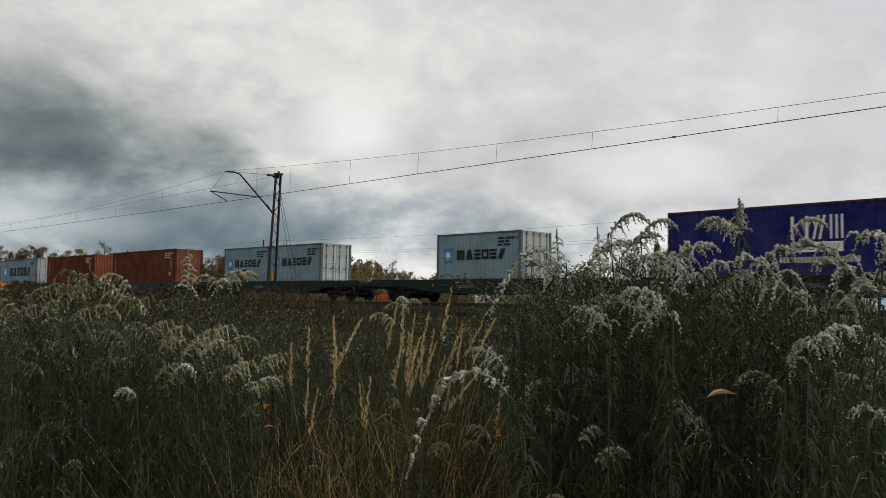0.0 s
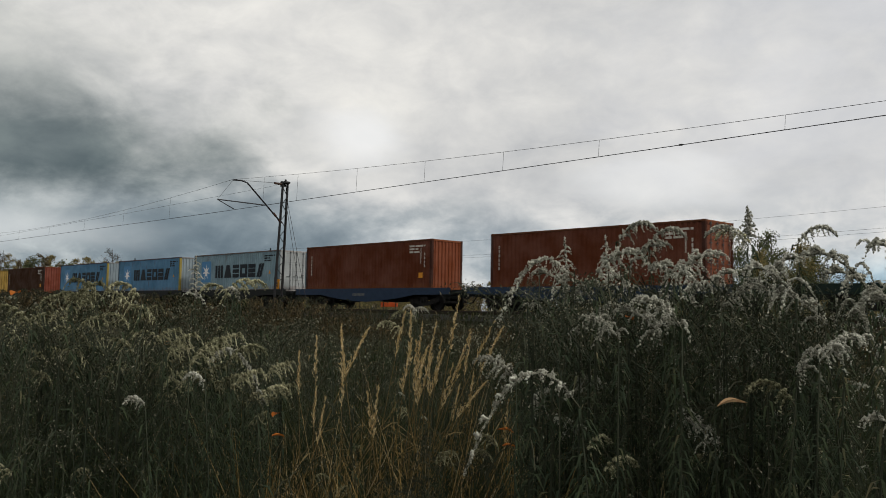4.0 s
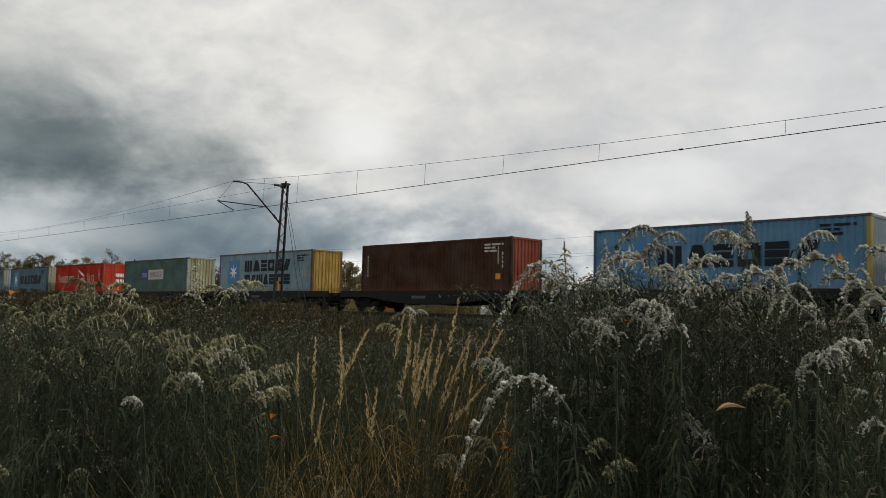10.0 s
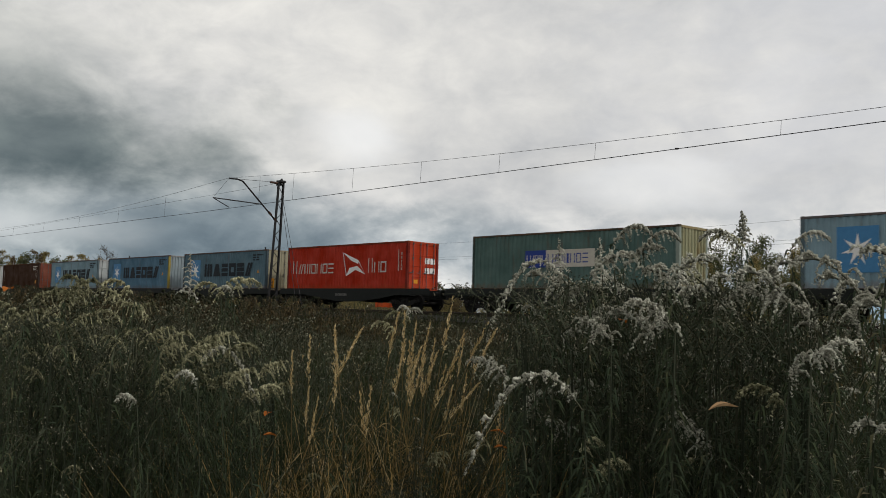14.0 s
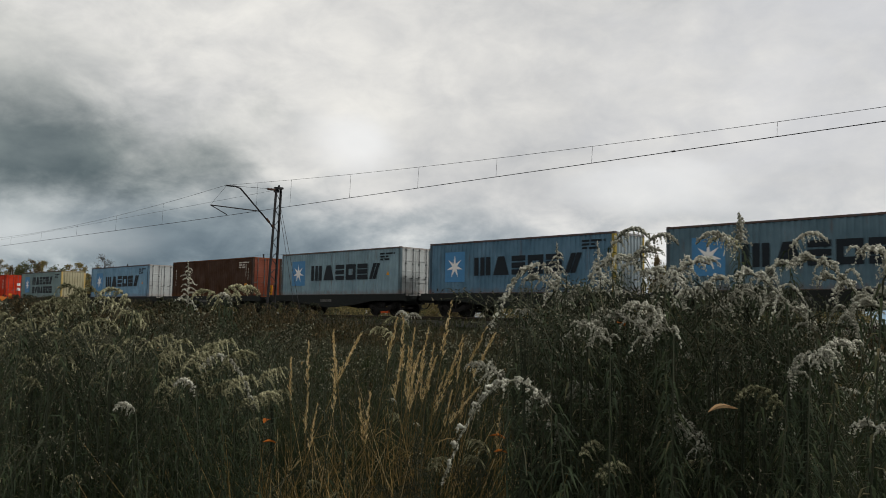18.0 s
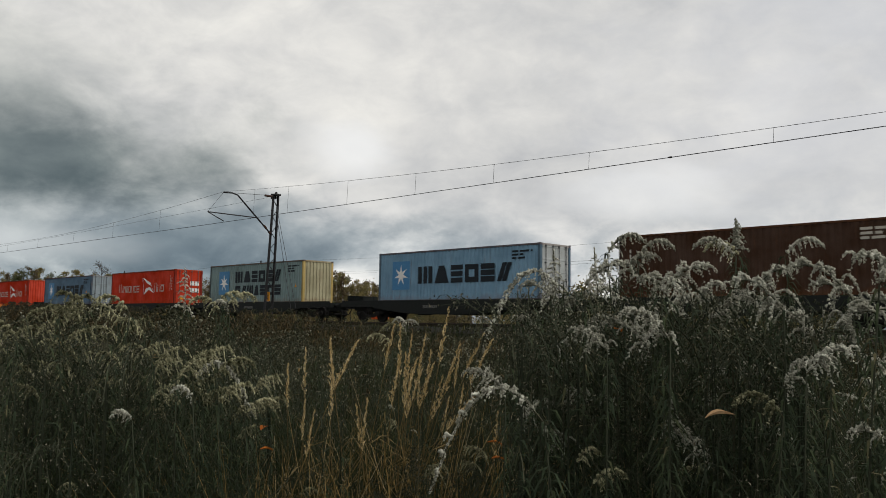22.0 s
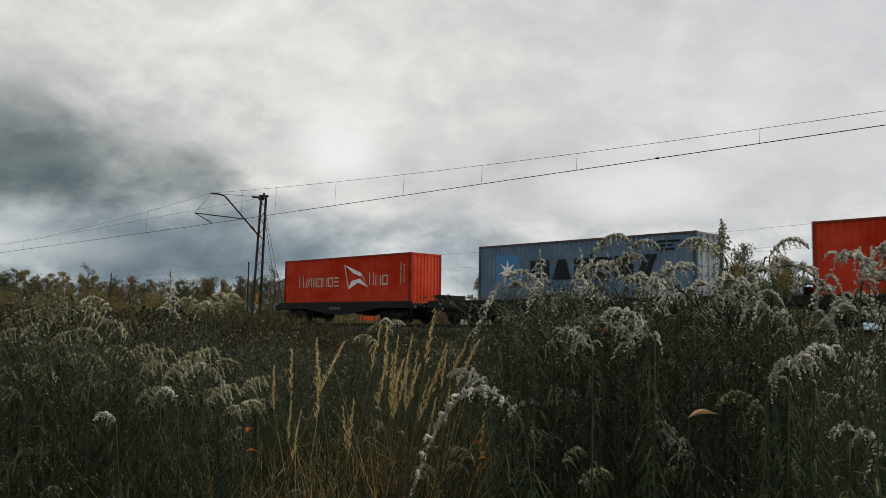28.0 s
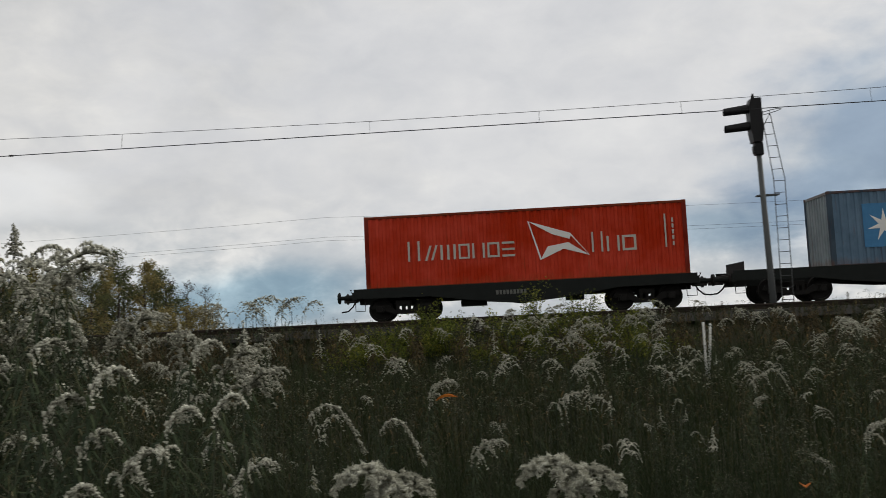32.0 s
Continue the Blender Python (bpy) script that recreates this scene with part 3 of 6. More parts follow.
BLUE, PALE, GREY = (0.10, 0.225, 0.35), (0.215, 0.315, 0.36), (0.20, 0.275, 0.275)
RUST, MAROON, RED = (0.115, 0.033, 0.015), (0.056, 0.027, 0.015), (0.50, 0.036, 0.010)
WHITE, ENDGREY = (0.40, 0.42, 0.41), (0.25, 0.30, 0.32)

container(-13.06, 13.716, HC, (0.015, 0.018, 0.13), 1, 0.05, "dark navy blue freight container with white block lettering",
          decor=(("line", 5.32, 1.50, 0.90, "white", (0.66, 0.50, 0.48)), ("panel", 5.32, 1.02, 1.93, 0.38, "white"), ("line", 5.40, 1.10, 0.22, "navy", (0.16,) * 9), ("line", 4.87, 0.62, 0.22, "cream", (0.10,) * 22)))
container(-27.37, 6.058, ST, PALE, 2, 0.2, "short pale blue-grey container with a blue star emblem", right_tone=WHITE, decor=liner_small())
container(-50.32, 6.058, ST, PALE, 3, 0.3, "short pale blue container with a dark square patch", decor=liner_small() + (("panel", 1.95, 0.19, 1.28, 0.80, "patch"),))
container(-44.18, 6.058, ST, PALE, 4, 0.3, "short pale blue container with white doors", right_tone=WHITE, decor=liner_small())
# rust and maroon ends: lit copies of the body colour, lighter than the sides
container(-70.32, 12.192, HC, RUST, 5, 0.25, "rust-red corrugated container with closed doors", right_tone=(0.17, 0.05, 0.022), decor=leasing())
container(-87.02, 12.192, HC, RUST, 6, 0.25, "rust-red corrugated container with a sheet end", right="sheet", right_tone=(0.20, 0.055, 0.022), decor=leasing())
container(-102.61, 12.192, HC, PALE, 7, 0.35, "pale grey-blue container with white doors and rust runs", right_tone=WHITE, decor=liner())
container(-117.25, 12.192, HC, BLUE, 8, 0.3, "sky-blue corrugated container with a yellow corner post", right="sheet", right_tone=ENDGREY, post_paint=(0.32, 0.25, 0.06), decor=liner())
container(-132.01, 12.192, HC, BLUE, 9, 0.2, "sky-blue corrugated container with dark block lettering", right="sheet", right_tone=ENDGREY, post_paint=(0.32, 0.25, 0.06), decor=liner())
container(-149.29, 12.192, HC, MAROON, 10, 0.2, "dark maroon container with a sheet end painted redder and lighter, as lit", right="sheet", right_tone=(0.18, 0.044, 0.024), decor=leasing())
container(-166.72, 12.192, HC, PALE, 11, 0.4, "pale grey container with a yellow rusted end", right="sheet", right_tone=(0.34, 0.22, 0.05), end_rust=(0.06, 0.035, 0.02), post_paint=(0.10, 0.06, 0.03), decor=liner_two())
container(-184.05, 12.192, HC, (0.085, 0.145, 0.13), 12, 0.35, "grey-green container with a blue and cream plate", right="sheet", right_tone=(0.31, 0.31, 0.19), end_rust=(0.16, 0.09, 0.03), post_paint=(0.26, 0.30, 0.26),
          decor=(("panel", 3.63, 1.17, 1.32, 0.84, "navy"), ("panel", 4.95, 1.17, 2.89, 0.84, "cream"), ("line", 3.74, 1.36, 0.42, "cream", (0.26, 0.28, 0.32)), ("line", 5.06, 1.36, 0.46, "navy", (0.34, 0.28, 0.30, 0.12, 0.28, 0.28, 0.32))))
container(-201.39, 12.192, HC, (0.40, 0.030, 0.011), 13, 0.15, "bright red container with white lettering and placards on its doors", right_tone=(0.44, 0.045, 0.015), placards=True, decor=south(-1.0))
container(-216.22, 12.192, HC, (0.105, 0.175, 0.215), 14, 0.3, "blue container with weathered yellowish doors", right_tone=(0.30, 0.28, 0.19), decor=liner())
container(-231.03, 12.192, HC, (0.095, 0.185, 0.26), 15, 0.2, "sky-blue container with a pale sheet end", right="sheet", right_tone=ENDGREY, post_paint=(0.32, 0.25, 0.06), decor=liner())
container(-245.71, 12.192, HC, PALE, 16, 0.3, "pale blue container with white doors", right_tone=WHITE, decor=liner())
container(-261.64, 12.192, HC, MAROON, 17, 0.25, "dark maroon container with red-brown doors painted lighter, as lit", right_tone=(0.17, 0.045, 0.024), decor=leasing())
container(-278.36, 12.192, HC, (0.19, 0.33, 0.45), 18, 0.2, "light blue container with white panelled doors", right_tone=WHITE, decor=liner())
container(-298.27, 12.192, HC, GREY, 19, 0.3, "olive-grey container with a cream sheet end", right="sheet", right_tone=(0.36, 0.33, 0.21), post_paint=(0.45, 0.33, 0.12), decor=liner_two())
container(-316.16, 12.192, HC, RED, 20, 0.12, "orange-red container with white lettering and placards on its doors", right_tone=RED, placards=True, decor=south())
container(-333.07, 12.192, HC, (0.115, 0.185, 0.26), 21, 0.2, "grey-blue container with a star emblem and grey doors", right_tone=ENDGREY, left_paint=ENDGREY, decor=liner())
container(-350.42, 12.192, HC, RED, 22, 0.1, "orange-red container with white lettering at the train's end", right="sheet", right_tone=(0.52, 0.05, 0.02), decor=south())


# ---- wagons ----
def sill_outline(L):
    """Side view of the long sill: shallow ends, deeper fish belly; z from the rail."""
    top, e = FLOOR - RAIL, 2.9
    low = [(L - e - 3.2 + (L - 2 * e - 6.4) * -k / 4, top - 0.62 - 0.05 * math.sin(math.pi * k / 4)) for k in range(5)]
    return [(0.0, top), (L, top), (L, top - 0.24), (L - e, top - 0.26), (L - e - 1.6, top - 0.48)] + low + [(e + 1.6, top - 0.48), (e, top - 0.26), (0.0, top - 0.24)]


def bogie_mesh():
    def make():
        g = Geo()
        for s in (-1, 1):
            y0 = 1.0 * s
            g.prism([(-1.25, 0.50), (-1.15, 0.66), (-0.6, 0.62), (-0.3, 0.42), (0.3, 0.42), (0.6, 0.62), (1.15, 0.66), (1.25, 0.50), (0.6, 0.36), (0.35, 0.26), (-0.35, 0.26), (-0.6, 0.36)], "y", y0 - 0.05, y0 + 0.05)
            for x in (-0.9, 0.9):
                g.box(x - 0.16, x + 0.16, y0 - 0.11, y0 + 0.11, 0.34, 0.60, 0.03)
                g.tube([(x, y0 + s * 0.10, 0.46), (x, y0 + s * 0.17, 0.46)], 0.11, 10)
            for x in (-0.22, 0.0, 0.22):
                g.tube([(x, y0, 0.38), (x, y0, 0.68)], 0.07, 8)
        g.box(-0.3, 0.3, -1.05, 1.05, 0.58, 0.78, 0.03)
        return g.mesh("bogie", M["wheel"])
    return sheet("bogie", make)


def wheelset_mesh():
    def make():
        g = Geo().tube([(0, -1.05, 0), (0, 1.05, 0)], 0.075, 10)
        for s in (-1, 1):
            prof = ((0.685, 0.10), (0.69, 0.16), (0.725, 0.38), (0.69, 0.40), (0.69, 0.485), (0.715, 0.485), (0.725, 0.462), (0.82, 0.455), (0.82, 0.39), (0.775, 0.38), (0.765, 0.16), (0.775, 0.10))
            n, i = 20, len(g.v)
            for a in range(n):
                c, q = math.cos(2 * math.pi * a / n), math.sin(2 * math.pi * a / n)
                g.v += [(r * c, s * y, r * q) for y, r in prof]
            m = len(prof)
            for a in range(n):
                for k in range(m - 1):
                    p0, p1 = i + a * m + k, i + ((a + 1) % n) * m + k
                    g.f.append((p0, p1, p1 + 1, p0 + 1))
        return g.mesh("wheelset", M["wheel"])
    return sheet("wheelset", make)


def buffer_mesh():
    return sheet("buffer", lambda: Geo().tube([(0, 0, 0), (0.32, 0, 0)], 0.11, 10).tube([(0.30, 0, 0), (0.55, 0, 0)], 0.08, 10)
                 .tube([(0.54, 0, 0), (0.58, 0, 0), (0.62, 0, 0)], [0.22, 0.225, 0.18], 14).mesh("buffer", M["frame"]))


ROLLING = []


def wagon(x0, x1, mat, label, flap=0, roll=False):
    """A flat container wagon between two couplings at x0 and x1 along the train."""
    L = x1 - x0 - 1.3
    w = thing("container_wagon", label, "railway wagon", "wagons of the train")
    top, h = FLOOR - RAIL, 1.25
    for s in (-1, 1):
        part("side_sill", Geo().prism(sill_outline(L), "y", s * h - 0.05, s * h + 0.05).prism([(0.0, top + 0.13), (L, top + 0.13), (L, top), (0.0, top)], "y", s * (h + 0.02) - 0.03, s * (h + 0.02) + 0.03).mesh("side_sill", mat), w)
    g = Geo().box(0.05, L - 0.05, -0.30, 0.30, top - 0.45, top - 0.05)
    for k in range(int(L / 1.5) + 1):
        x = 0.12 + k * (L - 0.24) / int(L / 1.5)
        g.box(x - 0.09, x + 0.09, -h + 0.05, h - 0.05, top - 0.28, top - 0.02)
    part("centre_beam", g.mesh("centre_beam", M["frame"]), w)
    for x, s in ((0.0, -1), (L, 1)):
        part("headstock", Geo().box(x - 0.08, x + 0.08, -h - 0.04, h + 0.04, top - 0.30, top + 0.02, 0.02).mesh("headstock", M["frame"]), w)
        for y in (-0.875, 0.875):
            part("buffer", buffer_mesh(), w, at=pose(x + s * 0.07, y, 1.06 - 0.10, 0, 0, 0 if s > 0 else 180))
        part("coupling_hook", Geo().box(*sorted((x + s * 0.06, x + s * 0.62)), -0.07, 0.07, 0.78, 0.98, 0.02).mesh("coupling_hook", M["steel"]), w)
        hose = Geo().tube([(x + s * 0.08, -0.45, 0.82), (x + s * 0.20, -0.45, 0.62), (x + s * 0.40, -0.42, 0.45), (x + s * 0.66, -0.38, 0.42)], 0.03, 6)
        part("brake_hose", hose.mesh("brake_hose", M["rubber"], True), w)
        step = Geo().tube([(x - s * 0.05, -h, 0.75), (x - s * 0.05, -h - 0.04, 0.42), (x - s * 0.42, -h - 0.04, 0.42), (x - s * 0.42, -h, 0.75)], 0.018, 5)
        part("foot_step", step.mesh("foot_step", M["steel"]), w)
        rail = Geo().tube([(x + s * 0.05, -h + 0.1, top - 0.1), (x + s * 0.16, -h + 0.1, top + 0.12), (x + s * 0.16, -h + 0.35, top + 0.12)], 0.014, 5)
        part("hand_rail", rail.mesh("hand_rail", M["steel"]), w)
    inset = 1.85 if L < 13.2 else 2.35
    for x in (inset, L - inset):
        b = part("bogie", bogie_mesh(), w, at=pose(x, 0, 0))
        for u in (-0.9, 0.9):
            ax = part("wheelset", wheelset_mesh(), b, at=pose(u, 0, 0.46))
            if roll:
                ROLLING.append((ax, u))
    if flap:
        fx = 0.40 if flap < 0 else L - 0.45
        fl = Geo().box(fx, fx + 0.05, -1.2, 1.2, top + 0.02, top + 0.46, 0.01)
        for yy in (-0.9, 0.0, 0.9):
            fl.box(fx + 0.045, fx + 0.09, yy - 0.04, yy + 0.04, top + 0.0, top + 0.44)
        part("end_flap", fl.mesh("end_flap", M["frame"]), w, label="upright dark steel flap")
    for k in range(9):
        part("number_bar", panel_mesh(0.09, 0.16, "number_bar"), w, M["stencil"], at=pose(L * 0.42 + k * 0.13, -h - 0.056, top - 0.32))
    part("brake_box", Geo().box(L * 0.5 + 1.6, L * 0.5 + 2.3, -0.8, -0.5, top - 0.66, top - 0.40, 0.03).mesh("brake_box", M["frame"]), w)
    part("air_tank", Geo().tube([(L * 0.5 - 2.4, -0.6, top - 0.55), (L * 0.5 - 1.4, -0.6, top - 0.55)], 0.16, 10).mesh("air_tank", M["frame"], True), w)
    MOVERS.append((w, x0 + 0.65, FAR_TRACK, RAIL))


FLAT = "dark flat container wagon with steel sills and bogies"
STOPS = ((-351.55, -337.35, "frame"), (-337.35, -317.6, "frame"), (-317.6, -301.1, "frame"), (-301.1, -282.4, "frame"), (-282.4, -263.7, "frame"),
         (-263.7, -247.6, "frame"), (-247.6, -232.3, "frame"), (-232.3, -217.5, "frame"), (-217.5, -202.7, "frame"), (-202.7, -186.6, "frame"),
         (-186.6, -169.3, "frame"), (-169.3, -151.9, "frame"), (-151.9, -134.6, "frame"), (-134.6, -118.5, "frame"), (-118.5, -103.8, "frame"),
         (-103.8, -88.7, "frame"), (-88.7, -72.6, "frame_blue"), (-72.6, -55.0, "frame_blue"), (-55.0, -33.5, "frame_green"), (-33.5, -15.0, "frame_green"), (-15.0, 2.4, "frame"))
for k, (a, b, m) in enumerate(STOPS):
    colour = {"frame": FLAT, "frame_blue": "blue-grey flat container wagon with steel sills", "frame_green": "dark green flat container wagon with steel sills"}[m]
    wagon(a, b, M[m], colour, flap=-1 if k in (1, 2, 4) else 0, roll=k < 2)


# ---- overhead line ----
def lattice_mast(x, y, z0, z1, lean=0.0, bracket=True):
    """A two-channel lattice mast with a raking bracket towards the near track."""
    H = z1 - z0
    t = thing("catenary_mast", "dark steel lattice mast with a raking bracket and guy wires", "catenary mast", "overhead line masts", pose(x, y, z0, 0, lean, 0))
    for s in (-1, 1):
        a, b = 0.27, 0.16
        leg = Geo()
        for x0 in (-0.08, 0.062):
            leg.prism([(s * a - 0.036, 0), (s * a + 0.036, 0), (s * b + 0.036, H), (s * b - 0.036, H)], "x", x0, x0 + 0.018)
        leg.prism([(s * a + s * 0.02, 0), (s * a + s * 0.034, 0), (s * b + s * 0.034, H), (s * b + s * 0.02, H)], "x", -0.08, 0.08)
        part("mast_leg", leg.mesh("mast_leg", M["mast"]), t)
    n = 15
    for k in range(n):
        za, zb = 0.3 + k * (H - 0.6) / n, 0.3 + (k + 1) * (H - 0.6) / n
        wa, wb = 0.27 - 0.11 * za / H, 0.27 - 0.11 * zb / H
        s = 1 if k % 2 else -1
        part("lattice_bar", Geo().tube([(0.07, -s * wa, za), (0.07, s * wb, zb)], 0.022, 4).mesh("lattice_bar", M["mast"]), t)
    part("mast_cap", Geo().box(-0.28, 0.28, -0.18, 0.18, H, H + 0.12, 0.02).box(-0.36, -0.08, -0.12, 0.12, H - 0.18, H - 0.02, 0.01).tube([(0.02, 0, H + 0.10), (0.02, 0, H + 0.24)], [0.09, 0.05], 8).mesh("mast_cap", M["mast"]), t)
    part("warning_plate", Geo().box(-0.21, 0.21, -0.115, -0.095, 1.5, 2.06, 0.004).mesh("warning_plate", M["yellow"]), t, label="yellow metal warning plate")
    if bracket:
        tip = (0.0, -3.45, 7.22 - z0 + EYE - 0.05)
        foot = (0.0, -0.12, tip[2] - 2.15)
        part("bracket_tube", Geo().tube([foot, (0, -2.55, tip[2] - 0.06), (0, -2.9, tip[2] + 0.02), tip], 0.045, 8).mesh("bracket_tube", M["mast"], True), t)
        part("bracket_insulator", Geo().tube([foot, (0, -0.32, foot[2] + 0.18)], 0.075, 8).tube([(0, -0.5, foot[2] + 0.34), (0, -0.7, foot[2] + 0.52)], 0.07, 8).mesh("bracket_insulator", M["porcelain"]), t)
        part("stay_wire", Geo().tube([tip, (0, -0.9, H - 0.05), (0, -0.1, H - 0.06)], [0.012, 0.012, 0.012], 5).mesh("stay_wire", M["wire"]), t)
        part("stay_insulator", Geo().tube([(0, -0.75, H - 0.06), (0, -0.25, H - 0.06)], 0.07, 8).mesh("stay_insulator", M["porcelain"]), t)
        zc = tip[2] - 1.20
        part("registration_arm", Geo().tube([(0, -1.25, foot[2] + 0.92), (0, -4.35, zc)], 0.034, 6).tube([(0, -4.35, zc), (0, -3.3, 6.93 - z0 + 0.1)], 0.028, 6).mesh("registration_arm", M["mast"]), t)
        part("drop_wire", Geo().tube([tip, (0, -4.35, zc)], 0.008, 4).mesh("drop_wire", M["wire"]), t)
    for dx in (1.9, 2.5):
        part("guy_wire", Geo().tube([(0.18, 0.0, H - 1.0 + (dx - 2) * 0.6), (dx + 0.2, 0.4, 0.2)], 0.013, 4).mesh("guy_wire", M["wire"]), t)
    return t


MAST_X = (-42.75, -102.5, 46.5)
for k, mx in enumerate(MAST_X):
    lattice_mast(mx, 27.4, 1.1, 8.86, 3.5 if k == 0 else 0.0)


def messenger_z(x):
    if x < -42.3:
        return 7.78 + 0.00100 * (x + 72.4) ** 2
    return 7.26 + 0.00072 * (x - 2.1) ** 2


def contact_z(x):
    return 6.92 + (0.0045 * max(0.0, -45 - x))


def overhead_line():
    t = thing("overhead_line", "thin dark contact wire hung from a sagging messenger wire", "overhead line")
    xs = np.concatenate([np.linspace(-102.5, -42.3, 31), np.linspace(-42.3, 46.5, 46)[1:]])
    part("messenger_wire", Geo().tube([(x, 23.95, messenger_z(x)) for x in xs], 0.0085, 4).mesh("messenger_wire", M["wire"]), t)
    part("contact_wire", Geo().tube([(x, 23.9, contact_z(x)) for x in xs], 0.0095, 4).tube([(x, 23.94, contact_z(x) + 0.02) for x in xs], 0.0075, 4).mesh("contact_wire", M["wire"]), t)
    part("feeder_wire", Geo().tube([(x, 27.0, 8.72 - 0.0085 * (-42.3 - x) * (1 - (-42.3 - x) / 130)) for x in np.linspace(-42.5, -102.5, 20)], 0.008, 4).mesh("feeder_wire", M["wire"]), t)
    for x in (-94, -86.5, -79, -71.5, -64, -57, -50, -39.0, -35.8, -30.9, -26.2, -21.7, -17.2, -10.6, -3.2, 1.7, 5.7, 10.9, 17.5, 24, 31, 38):
        part("dropper", Geo().tube([(x, 23.95, messenger_z(x)), (x, 23.9, contact_z(x))], 0.006, 4).mesh("dropper", M["wire"]), t)
    for x in (-14.0, 30.0):
        part("wire_clamp", Geo().box(x - 0.06, x + 0.06, 23.88, 23.94, contact_z(x) - 0.015, contact_z(x) + 0.035, 0.008).mesh("wire_clamp", M["steel"]), t)
    far = thing("far_power_line", "three thin wires of a line beyond the track", "power line")
    for y, z in ((50.0, 7.3), (50.0, 6.1), (50.6, 5.95)):
        part("line_wire", Geo().tube([(x, y, z + 0.0008 * ((x + 10) % 70 - 35) ** 2 * 0.6) for x in range(-220, 121, 5)], 0.008, 4).mesh("line_wire", M["wire"]), far)
    for x in (-185, -115, -80.0, -10 + 35.0, 60 + 35.0):
        part("line_pole", Geo().tube([(x, 50.2, -0.3), (x, 50.2, 8.0)], [0.11, 0.08], 7).mesh("line_pole", M["mast"]), far)


overhead_line()


# ---- colour light signal with its ladder ----
def signal_post():
    x, y, z0 = 8.62, 26.5, 1.1
    t = thing("railway_signal", "dark two-lamp railway signal on a grey post with a ladder", "railway signal", at=pose(x, y, z0, 0, -1.0, 0))
    part("post", Geo().tube([(0, 0, -0.6), (0, 0, 1.6), (0, 0, 5.1)], [0.105, 0.095, 0.075], 12).mesh("post", M["galv"], True), t)
    part("post_collar", Geo().box(-0.13, 0.13, -0.12, 0.12, 4.95, 5.35, 0.02).box(-0.17, -0.05, -0.1, 0.1, 5.0, 5.25, 0.02).mesh("post_collar", M["black"]), t)
    head = part("signal_head", Geo().prism([(-0.17, 5.35), (0.10, 5.35), (0.16, 5.7), (0.16, 6.72), (-0.14, 6.72), (-0.22, 6.5), (-0.22, 5.75)], "y", -0.2, 0.2).tube([(-0.03, 0, 6.70), (-0.03, 0, 6.90)], [0.07, 0.03], 8).mesh("signal_head", M["black"]), t)
    for z in (5.88, 6.42):
        g = Geo()
        n, r = 14, 0.15
        for k in range(n):
            a, b = math.pi * (-0.28 + 1.56 * k / n), math.pi * (-0.28 + 1.56 * (k + 1) / n)
            for q, e in ((r, 1), (r - 0.012, -1)):
                g.poly((-0.2, q * math.cos(a), z + q * math.sin(a)), (-0.95, q * 0.82 * math.cos(a), z - 0.05 + q * 0.82 * math.sin(a)),
                       (-0.95, q * 0.82 * math.cos(b), z - 0.05 + q * 0.82 * math.sin(b)), (-0.2, q * math.cos(b), z + q * math.sin(b)))
        part("lamp_hood", g.mesh("lamp_hood", M["black"]), head)
        part("lens", Geo().tube([(-0.235, 0, z), (-0.22, 0, z)], 0.1, 14).mesh("lens", M["black"]), head)
    for s in (-1, 1):
        part("ladder_rail", Geo().tube([(0.52 + s * 0.17, 0.25, 0.2), (0.62 + s * 0.17, 0.25, 4.2), (0.40 + s * 0.13, 0.2, 6.2), (0.38 + s * 0.10, 0.15, 6.35)], 0.014, 5).mesh("ladder_rail", M["galv"]), t)
    for k in range(16):
        z = 0.45 + k * 0.37
        c = np.interp(z, (0.2, 4.2, 6.2), (0.52, 0.62, 0.40))
        part("ladder_rung", Geo().tube([(c - 0.165, 0.25, z), (c + 0.165, 0.25, z)], 0.011, 5).mesh("ladder_rung", M["galv"]), t)
    ring = [(0.48 + 0.36 * math.cos(a), 0.15 + 0.3 * math.sin(a), 6.32 + 0.06 * math.cos(a)) for a in np.linspace(0, 2 * math.pi, 17)]
    part("safety_hoop", Geo().tube(ring, 0.012, 5, False).tube([(0.15, 0.1, 5.7), (0.48, 0.15, 6.25)], 0.012, 5).mesh("safety_hoop", M["galv"]), t)
    part("ladder_bracket", Geo().box(-0.16, 0.5, -0.02, 0.26, 3.68, 3.72).mesh("ladder_bracket", M["galv"]), t)


signal_post()


def white_stakes():
    t = thing("marker_post", "two thin white leaning marker stakes", "marker post", at=pose(3.80, 14.79, 0.76))
    part("stake", Geo().box(-0.05, -0.015, -0.02, 0.02, -0.8, 0.46, 0.006).mesh("stake", M["white"]), t)
    part("stake", Geo().box(-0.02, 0.015, -0.02, 0.02, -0.8, 0.43, 0.006).mesh("stake", M["white"]), t, at=pose(0.05, 0, 0, 0, 5, 0))
    board = thing("orange_board", "bright orange plastic sheet lying beyond the track", "plastic sheet", at=pose(-47.4, 40.0, 1.35, 0, 0, 8))
    g = Geo()
    for k in range(6):
        x0, x1 = -0.85 + k * 0.283, -0.85 + (k + 1) * 0.283
        d0, d1 = 0.06 * math.sin(k * 1.7), 0.06 * math.sin((k + 1) * 1.7)
        g.prism([(x0, d0), (x1, d1), (x1, d1 + 0.03), (x0, d0 + 0.03)], "z", 0.30 + 0.03 * (k % 2), 0.66 - 0.02 * (k % 3))
    part("sheet", g.mesh("sheet", M["orange"]), board)
    for x in (-0.6, 0.6):
        part("peg", Geo().box(x - 0.02, x + 0.02, 0.0, 0.04, -1.2, 0.7).mesh("peg", M["bark"]), board)


